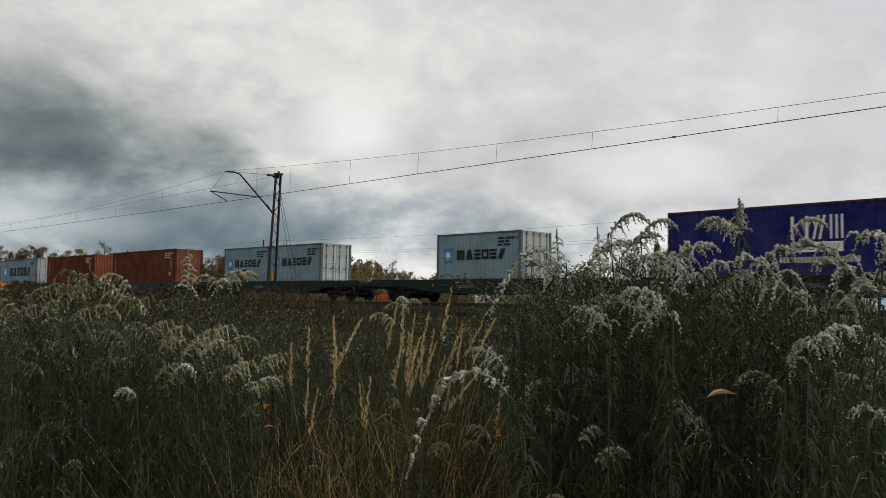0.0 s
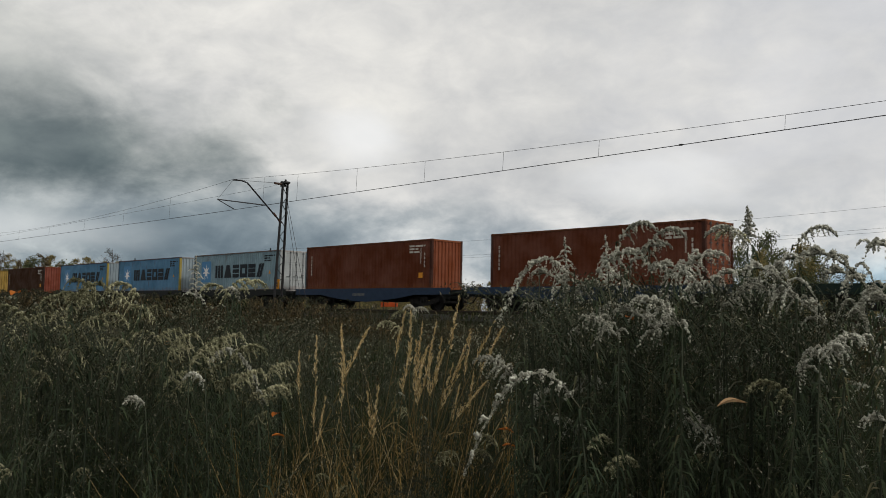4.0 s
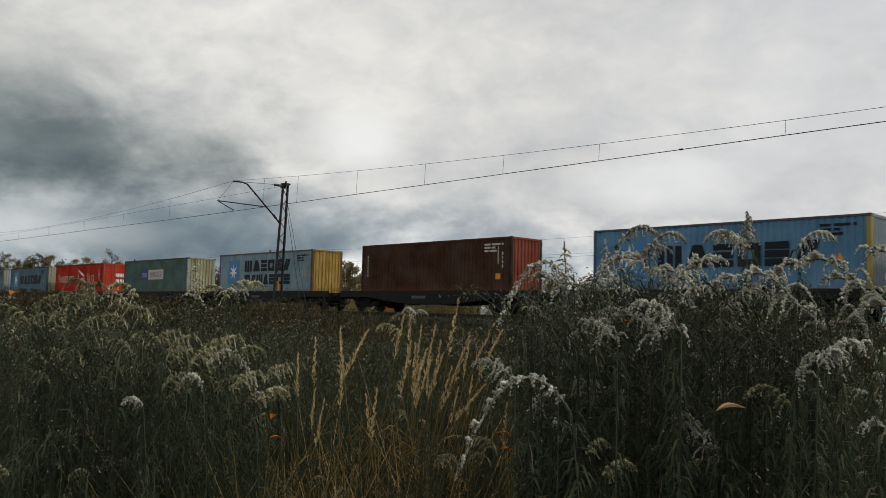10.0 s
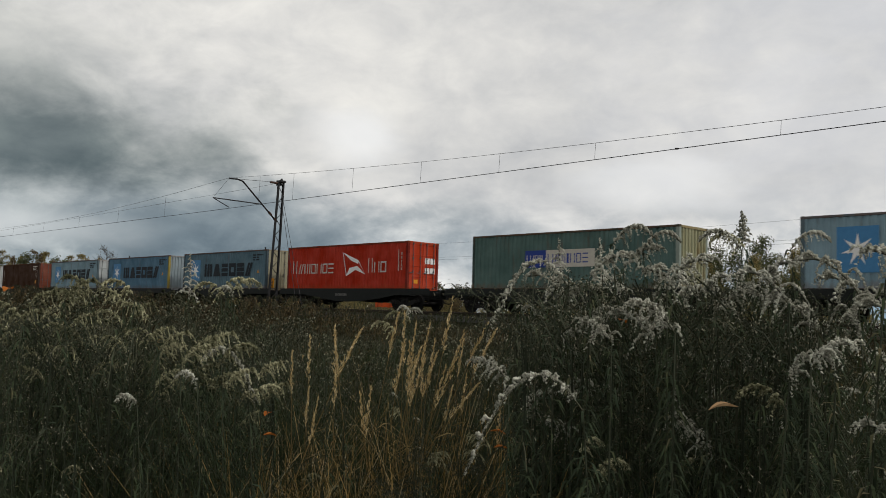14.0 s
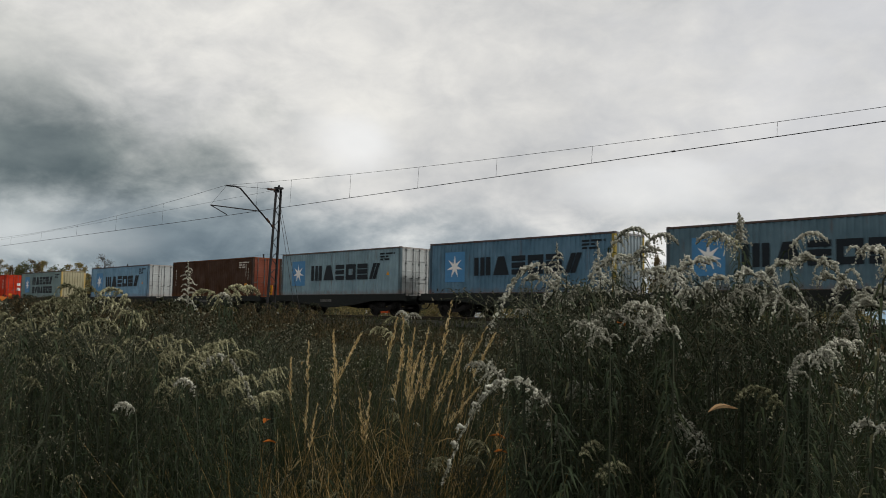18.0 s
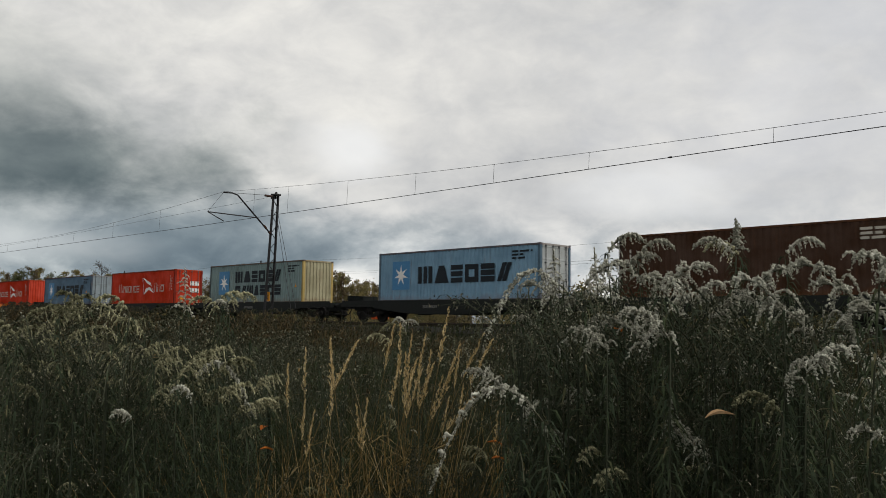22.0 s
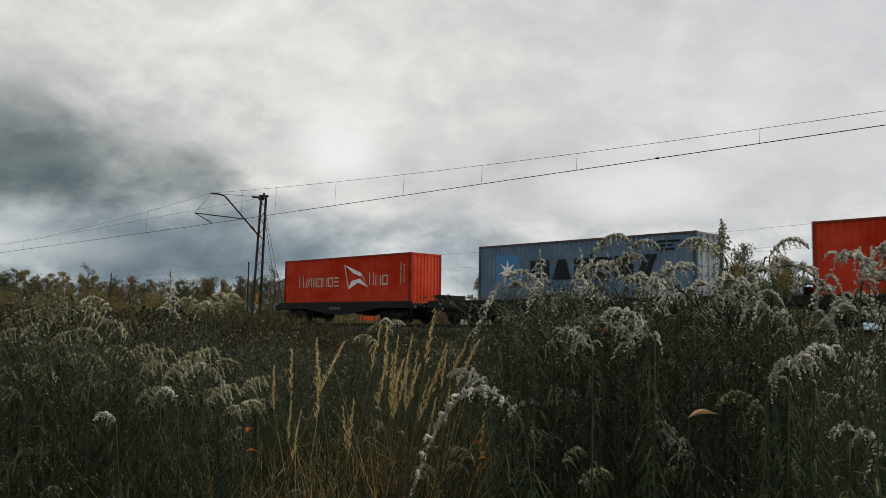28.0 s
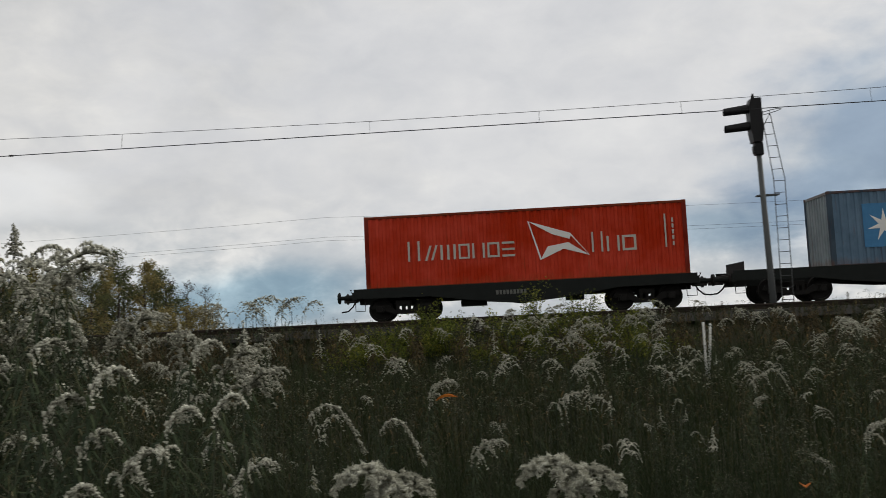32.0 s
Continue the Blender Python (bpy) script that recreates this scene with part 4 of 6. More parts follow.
white_stakes()


# ---- trees beyond the track ----
def tree_kind(name, label, H, crown_mat, bark, leaves, spread, base, size, seed, sparse=0.0, lean=0.0):
    """A tapered trunk with limbs and a crown of many small leaf blades."""
    r = random.Random(seed)
    t = thing(name, label, "tree", "trees beyond the railway")
    trunk = Geo()
    trunk.tube([(0, 0, -0.4), (lean * 0.3, 0, H * 0.35), (lean * 0.7, 0.1, H * 0.7), (lean, 0, H * 0.97)], [0.012 * H + 0.03, 0.010 * H + 0.02, 0.006 * H, 0.01], 6)
    tips = []
    for k in range(15):
        z = H * (base + (0.95 - base) * k / 14)
        a = r.uniform(0, 6.283)
        q = spread * (1.15 - 0.75 * ((z / H - base) / (1 - base)) ** 1.5) * r.uniform(0.6, 1.15)
        p0 = Vector((lean * z / H, 0, z * 0.94))
        p1 = p0 + Vector((math.cos(a) * q * 0.55, math.sin(a) * q * 0.55, q * 0.30))
        p2 = p0 + Vector((math.cos(a) * q, math.sin(a) * q, q * r.uniform(0.35, 0.75)))
        trunk.tube([p0, p1, p2], [0.004 * H + 0.008, 0.003 * H + 0.004, 0.006], 4)
        tips += [(p0 + p1) / 2, p1, (p1 + p2) / 2, p2]
        if sparse:
            for _ in range(4):
                trunk.tube([p1 + (p2 - p1) * r.random(), p2 + Vector((r.uniform(-1, 1), r.uniform(-1, 1), r.uniform(0.2, 1.2))) * spread * 0.4], [0.012, 0.004], 3, False)
    part("trunk", trunk.mesh("trunk", bark, True), t)
    v, f = [], []
    for k in range(leaves):
        c = tips[r.randrange(len(tips))]
        c = c + Vector((r.gauss(0, 1), r.gauss(0, 1), r.gauss(0, 0.9))) * spread * 0.14
        d = Vector((r.gauss(0, 1), r.gauss(0, 1), r.gauss(0, 1))).normalized() * size * 0.95 * r.uniform(0.5, 1.3)
        e = d.orthogonal().normalized() * size * r.uniform(0.4, 0.8)
        i = len(v)
        v += [tuple(c - d), tuple(c + e), tuple(c + d - e)]
        f.append((i, i + 1, i + 2))
    part("crown", np_mesh("crown", v, f, crown_mat), t)
    return t


TREES = [tree_kind("birch_tree", "slender golden autumn birch with a pale trunk", 9.5, M["gold_crown"], M["birch"], 1250, 1.35, 0.25, 0.17, 1),
         tree_kind("birch_tree", "thin rusty-leaved young birch", 9.0, M["rust_crown"], M["birch"], 1050, 1.15, 0.22, 0.17, 2, lean=0.3),
         tree_kind("aspen_tree", "dull green and brown rounded tree", 9.0, M["green_crown"], M["bark"], 1250, 1.7, 0.18, 0.18, 3),
         tree_kind("birch_tree", "half-bare grey birch with few leaves", 9.5, M["bare_crown"], M["bark"], 500, 1.6, 0.35, 0.13, 4, 1.0),
         tree_kind("willow_bush", "bushy olive-gold willow with low limbs", 5.0, M["gold_crown"], M["bark"], 1000, 2.1, 0.05, 0.15, 5),
         tree_kind("oak_tree", "broad brown-leaved oak in the wood", 9.0, M["rust_crown"], M["bark"], 1300, 2.2, 0.12, 0.19, 6),
         tree_kind("birch_tree", "leafy yellow-green birch of the grove", 9.0, M["green_crown"], M["bark"], 4200, 2.3, 0.12, 0.11, 7),
         tree_kind("birch_tree", "golden leafy birch of the grove", 9.0, M["gold_crown"], M["bark"], 3600, 2.0, 0.15, 0.11, 8)]


def place_tree(k, az, dist, top_el):
    """Stands a copy so that its top reaches the given height angle seen from the field."""
    a = radians(az)
    x, y = dist * math.sin(a), dist * math.cos(a)
    z = float(ground_height(np.float64(x), np.float64(y)))
    H = (9.5, 9.0, 9.0, 9.5, 5.0, 9.0, 9.0, 9.0)[k]
    s = (EYE + dist * math.tan(radians(top_el)) - z) / H
    s = max(0.35, s)
    return copy_thing(TREES[k], pose(x, y, z, 0, 0, rng.uniform(0, 360)) @ Matrix.Diagonal((s * rng.uniform(0.85, 1.2), s * rng.uniform(0.85, 1.2), s, 1)))


def wood():
    # the edge of the wood runs from far away on one hand to the nearer grove
    for k in range(200):
        az = -80 + 36.5 * (k + rng.uniform(-0.5, 0.5)) / 200
        el = float(np.interp(az, (-80, -69, -64, -55, -52.5, -49.5, -47, -43), (2.85, 2.7, 2.3, 2.7, 3.1, 2.2, 1.7, 1.3)))
        d = float(np.interp(az, (-80, -60, -53, -43), (190, 165, 120, 150))) + rng.uniform(-20, 28)
        place_tree(rng.choice((0, 1, 1, 2, 2, 0, 5, 5, 0, 3)), az, d, el * rng.uniform(0.78, 1.18))
    for az, el, k, d in ((-67.8, 3.7, 3, 150), (-67.4, 2.9, 0, 155), (-56.2, 3.9, 3, 100), (-53.4, 3.5, 0, 105), (-54.6, 3.3, 1, 108), (-52.3, 3.2, 1, 104), (-55.2, 2.7, 2, 110),
                         (-49.2, 3.0, 3, 120), (-48.6, 2.1, 0, 118), (-47.2, 1.8, 1, 126), (-51.2, 2.6, 4, 100),
                         (-42.4, 3.5, 0, 82), (-41.2, 3.8, 1, 80), (-40.0, 3.0, 3, 84), (-38.6, 2.6, 4, 85),
                         (-33.5, 3.6, 2, 66), (-31.6, 4.5, 1, 66), (-29.6, 4.9, 0, 64), (-27.6, 5.0, 2, 62), (-26.4, 4.5, 4, 58), (-24.8, 5.4, 2, 62), (-23.2, 4.8, 0, 64), (-22.0, 3.9, 4, 66),
                         (-20.7, 3.4, 3, 84), (-19.6, 3.0, 3, 86), (-21.8, 3.6, 3, 80), (-35.5, 2.8, 4, 70), (-30.6, 3.8, 4, 60), (-28.4, 3.9, 5, 60), (-25.6, 4.4, 5, 60)):
        place_tree({2: 6, 4: 6, 5: 7, 0: 7}.get(k, k) if -34 < az < -21 else k, az, d, el)
        if -34 < az < -21:
            place_tree((6, 7, 6, 3, 7, 6)[k], az + rng.uniform(-0.9, 0.9), d + rng.uniform(3, 8), el * rng.uniform(0.78, 0.95))
    for k in range(46):
        az = -44 + 75 * (k + rng.uniform(-0.5, 0.5)) / 46
        place_tree(rng.choice((0, 1, 2, 5)), az, rng.uniform(420, 520), rng.uniform(0.05, 0.45))
    # low scrub that closes the view under the wagons
    for k in range(64):
        az = -47 + 28.5 * (k + rng.uniform(-0.4, 0.4)) / 64
        place_tree(rng.choice((4, 4, 5)), az, rng.uniform(48, 80), rng.uniform(0.7, 1.7))
    for k in range(110):
        az = -80 + 36 * (k + rng.uniform(-0.4, 0.4)) / 110
        place_tree(rng.choice((4, 4, 2)), az, 37.5 / math.cos(radians(az)) + rng.uniform(8, 40), rng.uniform(0.7, 1.9) if az < -60 else rng.uniform(0.5, 1.4))
    for t in TREES:
        az = -81 - 2 * TREES.index(t)
        t.matrix_basis = pose(200 * math.sin(radians(az)), 200 * math.cos(radians(az)), 0)


wood()


# ---- goldenrod gone to seed ----
def tuft_array(centres, size, spikes, r, up=0.35):
    """Fluffy seed heads: a few thin blades about each centre."""
    n = len(centres)
    c = np.repeat(np.asarray(centres), spikes, 0)
    d = r.normal(size=(n * spikes, 3))
    d[:, 2] += up
    d /= np.linalg.norm(d, axis=1)[:, None]
    e = np.cross(d, r.normal(size=(n * spikes, 3)))
    e /= np.linalg.norm(e, axis=1)[:, None] + 1e-9
    L = size * r.uniform(0.6, 1.3, (n * spikes, 1))
    a, b, t = c + e * L * 0.34 - d * L * 0.3, c - e * L * 0.34 - d * L * 0.3, c + d * L
    v = np.stack([a, b, t], 1).reshape(-1, 3)
    return v, np.arange(len(v)).reshape(-1, 3)


def woolly(lines, r, beads=1.0, bristles=2):
    """Woolly racemes: jittered beads of seed fluff set along arched axes, each with a few stiff bristles."""
    cs, rs, ds = [], [], []
    for line, thick in lines:
        length = float(np.linalg.norm(np.diff(line, axis=0), axis=1).sum())
        n = max(4, int(length / thick * 1.6 * beads))
        w = (np.linspace(0.5, 5.99, n) + r.uniform(-0.15, 0.15, n)).clip(0.1, 5.999)
        i = w.astype(int)
        rad = thick * (0.62 + 0.6 * np.sin(np.pi * (w / 6) ** 0.7)) * r.uniform(0.75, 1.1, n) * 0.86 / max(1.0, beads) ** 0.4
        c = line[i] + (line[i + 1] - line[i]) * (w - i)[:, None] + r.normal(size=(n, 3)) * thick * 0.28
        c[:, 2] += rad * 0.55
        cs.append(c), rs.append(rad), ds.append(line[i + 1] - line[i])
    c, rad, d = np.concatenate(cs), np.concatenate(rs)[:, None], np.concatenate(ds)
    d = d / (np.linalg.norm(d, axis=1)[:, None] + 1e-9) + r.normal(size=d.shape) * 0.5
    d /= np.linalg.norm(d, axis=1)[:, None]
    e = np.cross(d, r.normal(size=d.shape))
    e /= np.linalg.norm(e, axis=1)[:, None] + 1e-9
    o = np.cross(d, e)
    ring = [e * math.cos(k * 2.0944) + o * math.sin(k * 2.0944) for k in range(3)]
    v = np.stack([c - d * rad * 1.1] + [c + q * rad * r.uniform(0.6, 1.15, (len(c), 1)) for q in ring] + [c + d * rad * 1.1], 1)
    tri = np.array(((0, 2, 1), (0, 3, 2), (0, 1, 3), (4, 1, 2), (4, 2, 3), (4, 3, 1)))
    f = (np.arange(len(c))[:, None, None] * 5 + tri).reshape(-1, 3)
    w, g = tuft_array(c, float(np.mean(rad)) * 1.7, bristles, r, 0.5)
    return np.concatenate([v.reshape(-1, 3), w]), np.concatenate([f, g + len(c) * 5])


def plume_axes(kind, size, r, sprays=1.0, fat=1.0):
    """Arched racemes of one seed head whose foot is the origin and which nods towards +x: (axis, thickness)."""
    lines = []

    def arc(p, a, length, curl, rise, thick):
        """One raceme from p in heading a: it rises, bends over and droops."""
        out = np.array((math.cos(a), math.sin(a), 0.0))
        u = np.linspace(0, 1, 7)
        lines.append((p + np.outer(u, out) * length * 0.75 + np.outer(rise * u - curl * u * u, (0, 0, 1)) * length, thick * fat))

    if kind == "spike":
        lines.append((np.array([(0.02 * size * math.sin(5 * u), 0.0, size * u) for u in np.linspace(0, 1, 7)]), 0.0042 * fat))
        n = int(20 * sprays)
        for k in range(n):
            u = (k + r.uniform(0, 0.8)) / n
            arc(np.array((0, 0, size * (0.02 + 0.86 * u))), k * 2.4 + r.uniform(-0.4, 0.4), size * (0.44 - 0.34 * u) * r.uniform(0.7, 1.2), r.uniform(0.7, 1.2), r.uniform(0.5, 0.9), 0.0052 - 0.0012 * u)
    elif kind == "hook":
        arc(np.zeros(3), 0.0, size, 1.05, 1.2, 0.0062)
        main, n = lines[0][0], int(20 * sprays)
        for k in range(n):
            u = 0.2 + 5.4 * (k + r.uniform(0, 0.8)) / n
            i = int(u)
            arc(main[i] + (main[i + 1] - main[i]) * (u - i), (1 if k % 2 else -1) * r.uniform(0.3, 1.5), size * (0.36 - 0.042 * u) * r.uniform(0.7, 1.25), r.uniform(1.0, 1.5), r.uniform(0.6, 1.0), 0.0052)
    elif kind == "arch":
        arc(np.zeros(3), 0.0, size, 1.7, 1.25, 0.0018)
        main, n = lines[0][0], int(34 * sprays)
        for k in range(n):
            u = 0.3 + 5.6 * (k + r.uniform(0, 0.8)) / n
            i = int(u)
            arc(main[i] + (main[i + 1] - main[i]) * (u - i), (1 if k % 2 else -1) * r.uniform(0.3, 1.5), size * r.uniform(0.06, 0.14), r.uniform(1.0, 1.5), r.uniform(0.5, 0.9), 0.0060)
    else:
        arc(np.zeros(3), 0.0, size * 0.8, 0.75, 1.15, 0.0055)
        main, n = lines[0][0], int(20 * sprays)
        for k in range(n):
            u = (k + r.uniform(0, 0.7)) / n * 5.7
            i = int(u)
            arc(main[i] + (main[i + 1] - main[i]) * (u - i), (1 if k % 2 else -1) * r.uniform(0.2, 2.1), size * r.uniform(0.26, 0.52) * (1.25 - 0.13 * u), r.uniform(0.95, 1.45), r.uniform(0.65, 1.05), 0.0050)
    return lines


def blade_fan(n, r, z0, z1, length, width, droop=0.5, path=None):
    """Narrow withered leaves set along a stalk."""
    v, f = [], []
    for k in range(n):
        z = z0 + (z1 - z0) * (k + r.uniform(0, 1)) / n
        a = r.uniform(0, 6.283)
        L = length * r.uniform(0.5, 1.2)
        o = np.array(path(z) if path else (0, 0, z))
        d, s = np.array((math.cos(a), math.sin(a), 0)), np.array((-math.sin(a), math.cos(a), r.uniform(-0.5, 0.5)))
        i = len(v)
        for u, w in ((0, 0.3), (0.5, 1.0), (1.0, 0.1)):
            c = o + d * L * u + np.array((0, 0, L * (0.55 * u - droop * 1.5 * u * u)))
            v += [tuple(c - s * width * w), tuple(c + s * width * w)]
        f += [(i + 2 * j, i + 2 * j + 1, i + 2 * j + 3, i + 2 * j + 2) for j in range(2)]
    return v, f


def goldenrod_kind(kind, H, size, seed, label, bright=True, fluff="fluff", sprays=1.0, beads=1.0, bristles=1, fat=1.0):
    r = np.random.RandomState(seed)
    t = thing("goldenrod", label, "wild plant", "goldenrod gone to seed")
    lines = plume_axes(kind, size, r, sprays, fat)
    pv, pf = woolly(lines, r, beads, bristles)
    zt = H - float(pv[:, 2].max())

    def path(z):
        u = z / H
        return (0.05 * H * u * u * math.sin(seed), 0.05 * H * u * u * math.cos(seed * 1.7), z)
    stem = Geo().tube([path(z) for z in np.linspace(0, zt, 6)], [0.0034, 0.0032, 0.0030, 0.0026, 0.0023, 0.002], 4)
    o = np.array(path(zt))
    for k, (ax, _) in enumerate(lines):
        if k == 0 or not bright:
            stem.tube([o + a for a in ax], [0.0019 if k == 0 else 0.0010] * len(ax), 3, False)
    for k in range(5):
        z, a, q = zt * r.uniform(0.5, 0.93), r.uniform(0, 6.283), r.uniform(0.05, 0.16)
        p = np.array(path(z))
        stem.tube([p, p + np.array((math.cos(a) * q * 0.5, math.sin(a) * q * 0.5, q * 0.6)), p + np.array((math.cos(a) * q, math.sin(a) * q, q * 0.9))], [0.0013, 0.001, 0.0007], 3, False)
    part("stalk", stem.mesh("stalk", M["stem"], True), t)
    v, f = blade_fan(int(60 * H), r, 0.62 * H, zt + 0.01, 0.048, 0.0029, 0.9, path)
    w, g = blade_fan(int(26 * H), r, 0.2 * H, 0.62 * H, 0.05, 0.0026, 0.9, path)
    v, f = v + w, f + [tuple(i + len(v) for i in q) for q in g]
    part("leaves", np_mesh("leaves", v, f, M["leaf"]), t)
    if bright:
        part("plume", np_mesh("plume", pv + o, pf, M[fluff], True), t)["kind"] = "stuff"
    else:
        c = np.concatenate([a[1:] for a, _ in lines])
        v, f = tuft_array(np.repeat(c, 2, 0) + r.normal(size=(2 * len(c), 3)) * 0.004 + o, 0.006, 2, r, 0.0)
        part("seed_head", np_mesh("seed_head", v, f, M["brown_seed"]), t)["kind"] = "stuff"
    t["top"] = (float(o[0] + pv[:, 0].mean()), H)
    return t


RODS = [goldenrod_kind("spike", 1.70, 0.15, 21, "tall goldenrod with an upright grey seed spike", sprays=1.2, fat=1.9),
        goldenrod_kind("spike", 1.55, 0.20, 22, "goldenrod with an upright fluffy seed head"),
        goldenrod_kind("hook", 1.65, 0.17, 23, "goldenrod with a nodding grey-white plume"),
        goldenrod_kind("arch", 1.50, 0.32, 24, "goldenrod with a long arched fluffy plume"),
        goldenrod_kind("spray", 1.55, 0.19, 25, "goldenrod with a wide drooping seed spray"),
        goldenrod_kind("spray", 1.40, 0.21, 26, "branched goldenrod with a broad white seed spray", sprays=0.8),
        goldenrod_kind("hook", 1.45, 0.10, 27, "small goldenrod with a bent seed head", sprays=0.7),
        goldenrod_kind("spray", 1.60, 0.17, 28, "goldenrod with a dense drooping head"),
        goldenrod_kind("spray", 1.45, 0.26, 29, "withered brown goldenrod with its seeds gone", False),
        goldenrod_kind("spike", 1.50, 0.36, 30, "dark dead weed with thin side branches", False),
        goldenrod_kind("spray", 1.55, 0.20, 35, "goldenrod with a broad yellowish-grey drooping spray", fluff="fluff_warm", sprays=0.85),
        goldenrod_kind("hook", 1.50, 0.19, 36, "goldenrod with a bent yellowish-grey seed plume", fluff="fluff_warm", sprays=0.8),
        goldenrod_kind("spike", 1.55, 0.19, 37, "bushy upright goldenrod with a full woolly seed head"),
        goldenrod_kind("hook", 1.40, 0.17, 38, "goldenrod with a thick woolly white seed head", sprays=0.6, beads=3.2, bristles=7, fat=1.75),
        goldenrod_kind("arch", 1.50, 0.32, 39, "goldenrod with a long loose chain of white fluff", sprays=0.42, beads=2.0, bristles=6, fat=1.25)]
ROD_H = (1.70, 1.55, 1.65, 1.50, 1.55, 1.40, 1.45, 1.60, 1.45, 1.50, 1.55, 1.50, 1.55, 1.40, 1.50)
ROD_TOP = [tuple(t["top"]) for t in RODS]
for t in RODS:
    del t["top"]


def rod(kind, x, y, z, side=1, turn=0.0):
    """A goldenrod whose head stands at x, y and reaches z; side: 1 nods to the right of the line of sight, -1 to the left."""
    g = float(ground_height(np.float64(x), np.float64(y)))
    s = (z - g) / ROD_H[kind]
    az = math.degrees(math.atan2(x, y))
    rz = -az + (0 if side > 0 else 180) + turn
    off = ROD_TOP[kind][0] * s
    bx, by = x - off * math.cos(radians(rz)), y - off * math.sin(radians(rz))
    return copy_thing(RODS[kind], pose(bx, by, g, 0, 0, rz) @ Matrix.Diagonal((s, s, s, 1)))


# heads that stand out: kind, x, y, top, side to which they nod
HERO_A = ((0, -2.30, 4.66, 2.14, 1), (2, -1.70, 2.59, 1.84, 1), (1, -1.90, 2.45, 1.79, 1), (2, -1.39, 2.66, 1.81, -1), (4, -1.23, 2.17, 1.69, 1),
          (4, -1.11, 1.78, 1.55, -1), (7, -1.36, 1.86, 1.50, -1), (7, -0.76, 1.95, 1.47, 1), (3, -1.85, 2.23, 1.70, -1), (4, -1.59, 2.30, 1.72, 1),
          (7, -1.51, 2.47, 1.68, -1), (5, -1.12, 2.35, 1.66, -1), (12, -1.92, 2.69, 1.81, 1), (4, -1.73, 2.71, 1.78, 1), (2, -1.67, 2.75, 1.83, 1),
          (5, -1.52, 2.61, 1.69, -1), (7, -1.43, 2.67, 1.66, 1), (11, -2.07, 4.03, 1.95, -1), (7, -1.24, 2.77, 1.71, 1), (2, -1.34, 3.28, 1.86, 1),
          (5, -0.99, 2.67, 1.66, -1), (5, -0.60, 2.01, 1.72, 1), (7, -0.66, 2.04, 1.69, -1), (7, -0.57, 2.08, 1.67, 1), (5, -0.54, 2.19, 1.56, 1),
          (7, -0.49, 2.21, 1.55, 1), (12, -0.43, 2.23, 1.54, 1), (7, -0.37, 2.24, 1.50, -1), (6, -0.27, 2.06, 1.48, 1), (12, -0.25, 2.26, 1.52, 1),
          (7, -0.19, 2.07, 1.46, 1), (6, -1.75, 2.31, 1.46, 1), (5, -1.41, 2.20, 1.53, -1), (5, -0.94, 2.25, 1.44, 1), (6, -0.53, 1.83, 1.50, 1),
          (6, -0.25, 1.55, 1.45, 1), (6, -0.32, 1.53, 1.41, 1), (6, -0.27, 1.54, 1.35, 1), (7, -0.21, 1.56, 1.32, 1), (6, -0.17, 1.67, 1.37, 1),
          (5, -2.11, 2.66, 1.68, -1), (4, -1.92, 2.57, 1.63, 1), (7, -1.75, 2.56, 1.65, -1), (7, -2.10, 2.54, 1.54, -1), (12, -1.64, 2.89, 1.74, 1),
          (7, -1.24, 2.66, 1.63, -1), (4, -1.27, 2.53, 1.61, 1), (5, -1.05, 2.53, 1.58, -1), (12, -1.63, 2.66, 1.66, 1), (7, -1.69, 2.36, 1.54, 1),
          (11, -0.99, 2.11, 1.34, -1), (6, -0.12, 1.78, 1.38, 1), (7, -0.10, 1.98, 1.42, 1), (6, -0.25, 1.45, 1.28, 1))
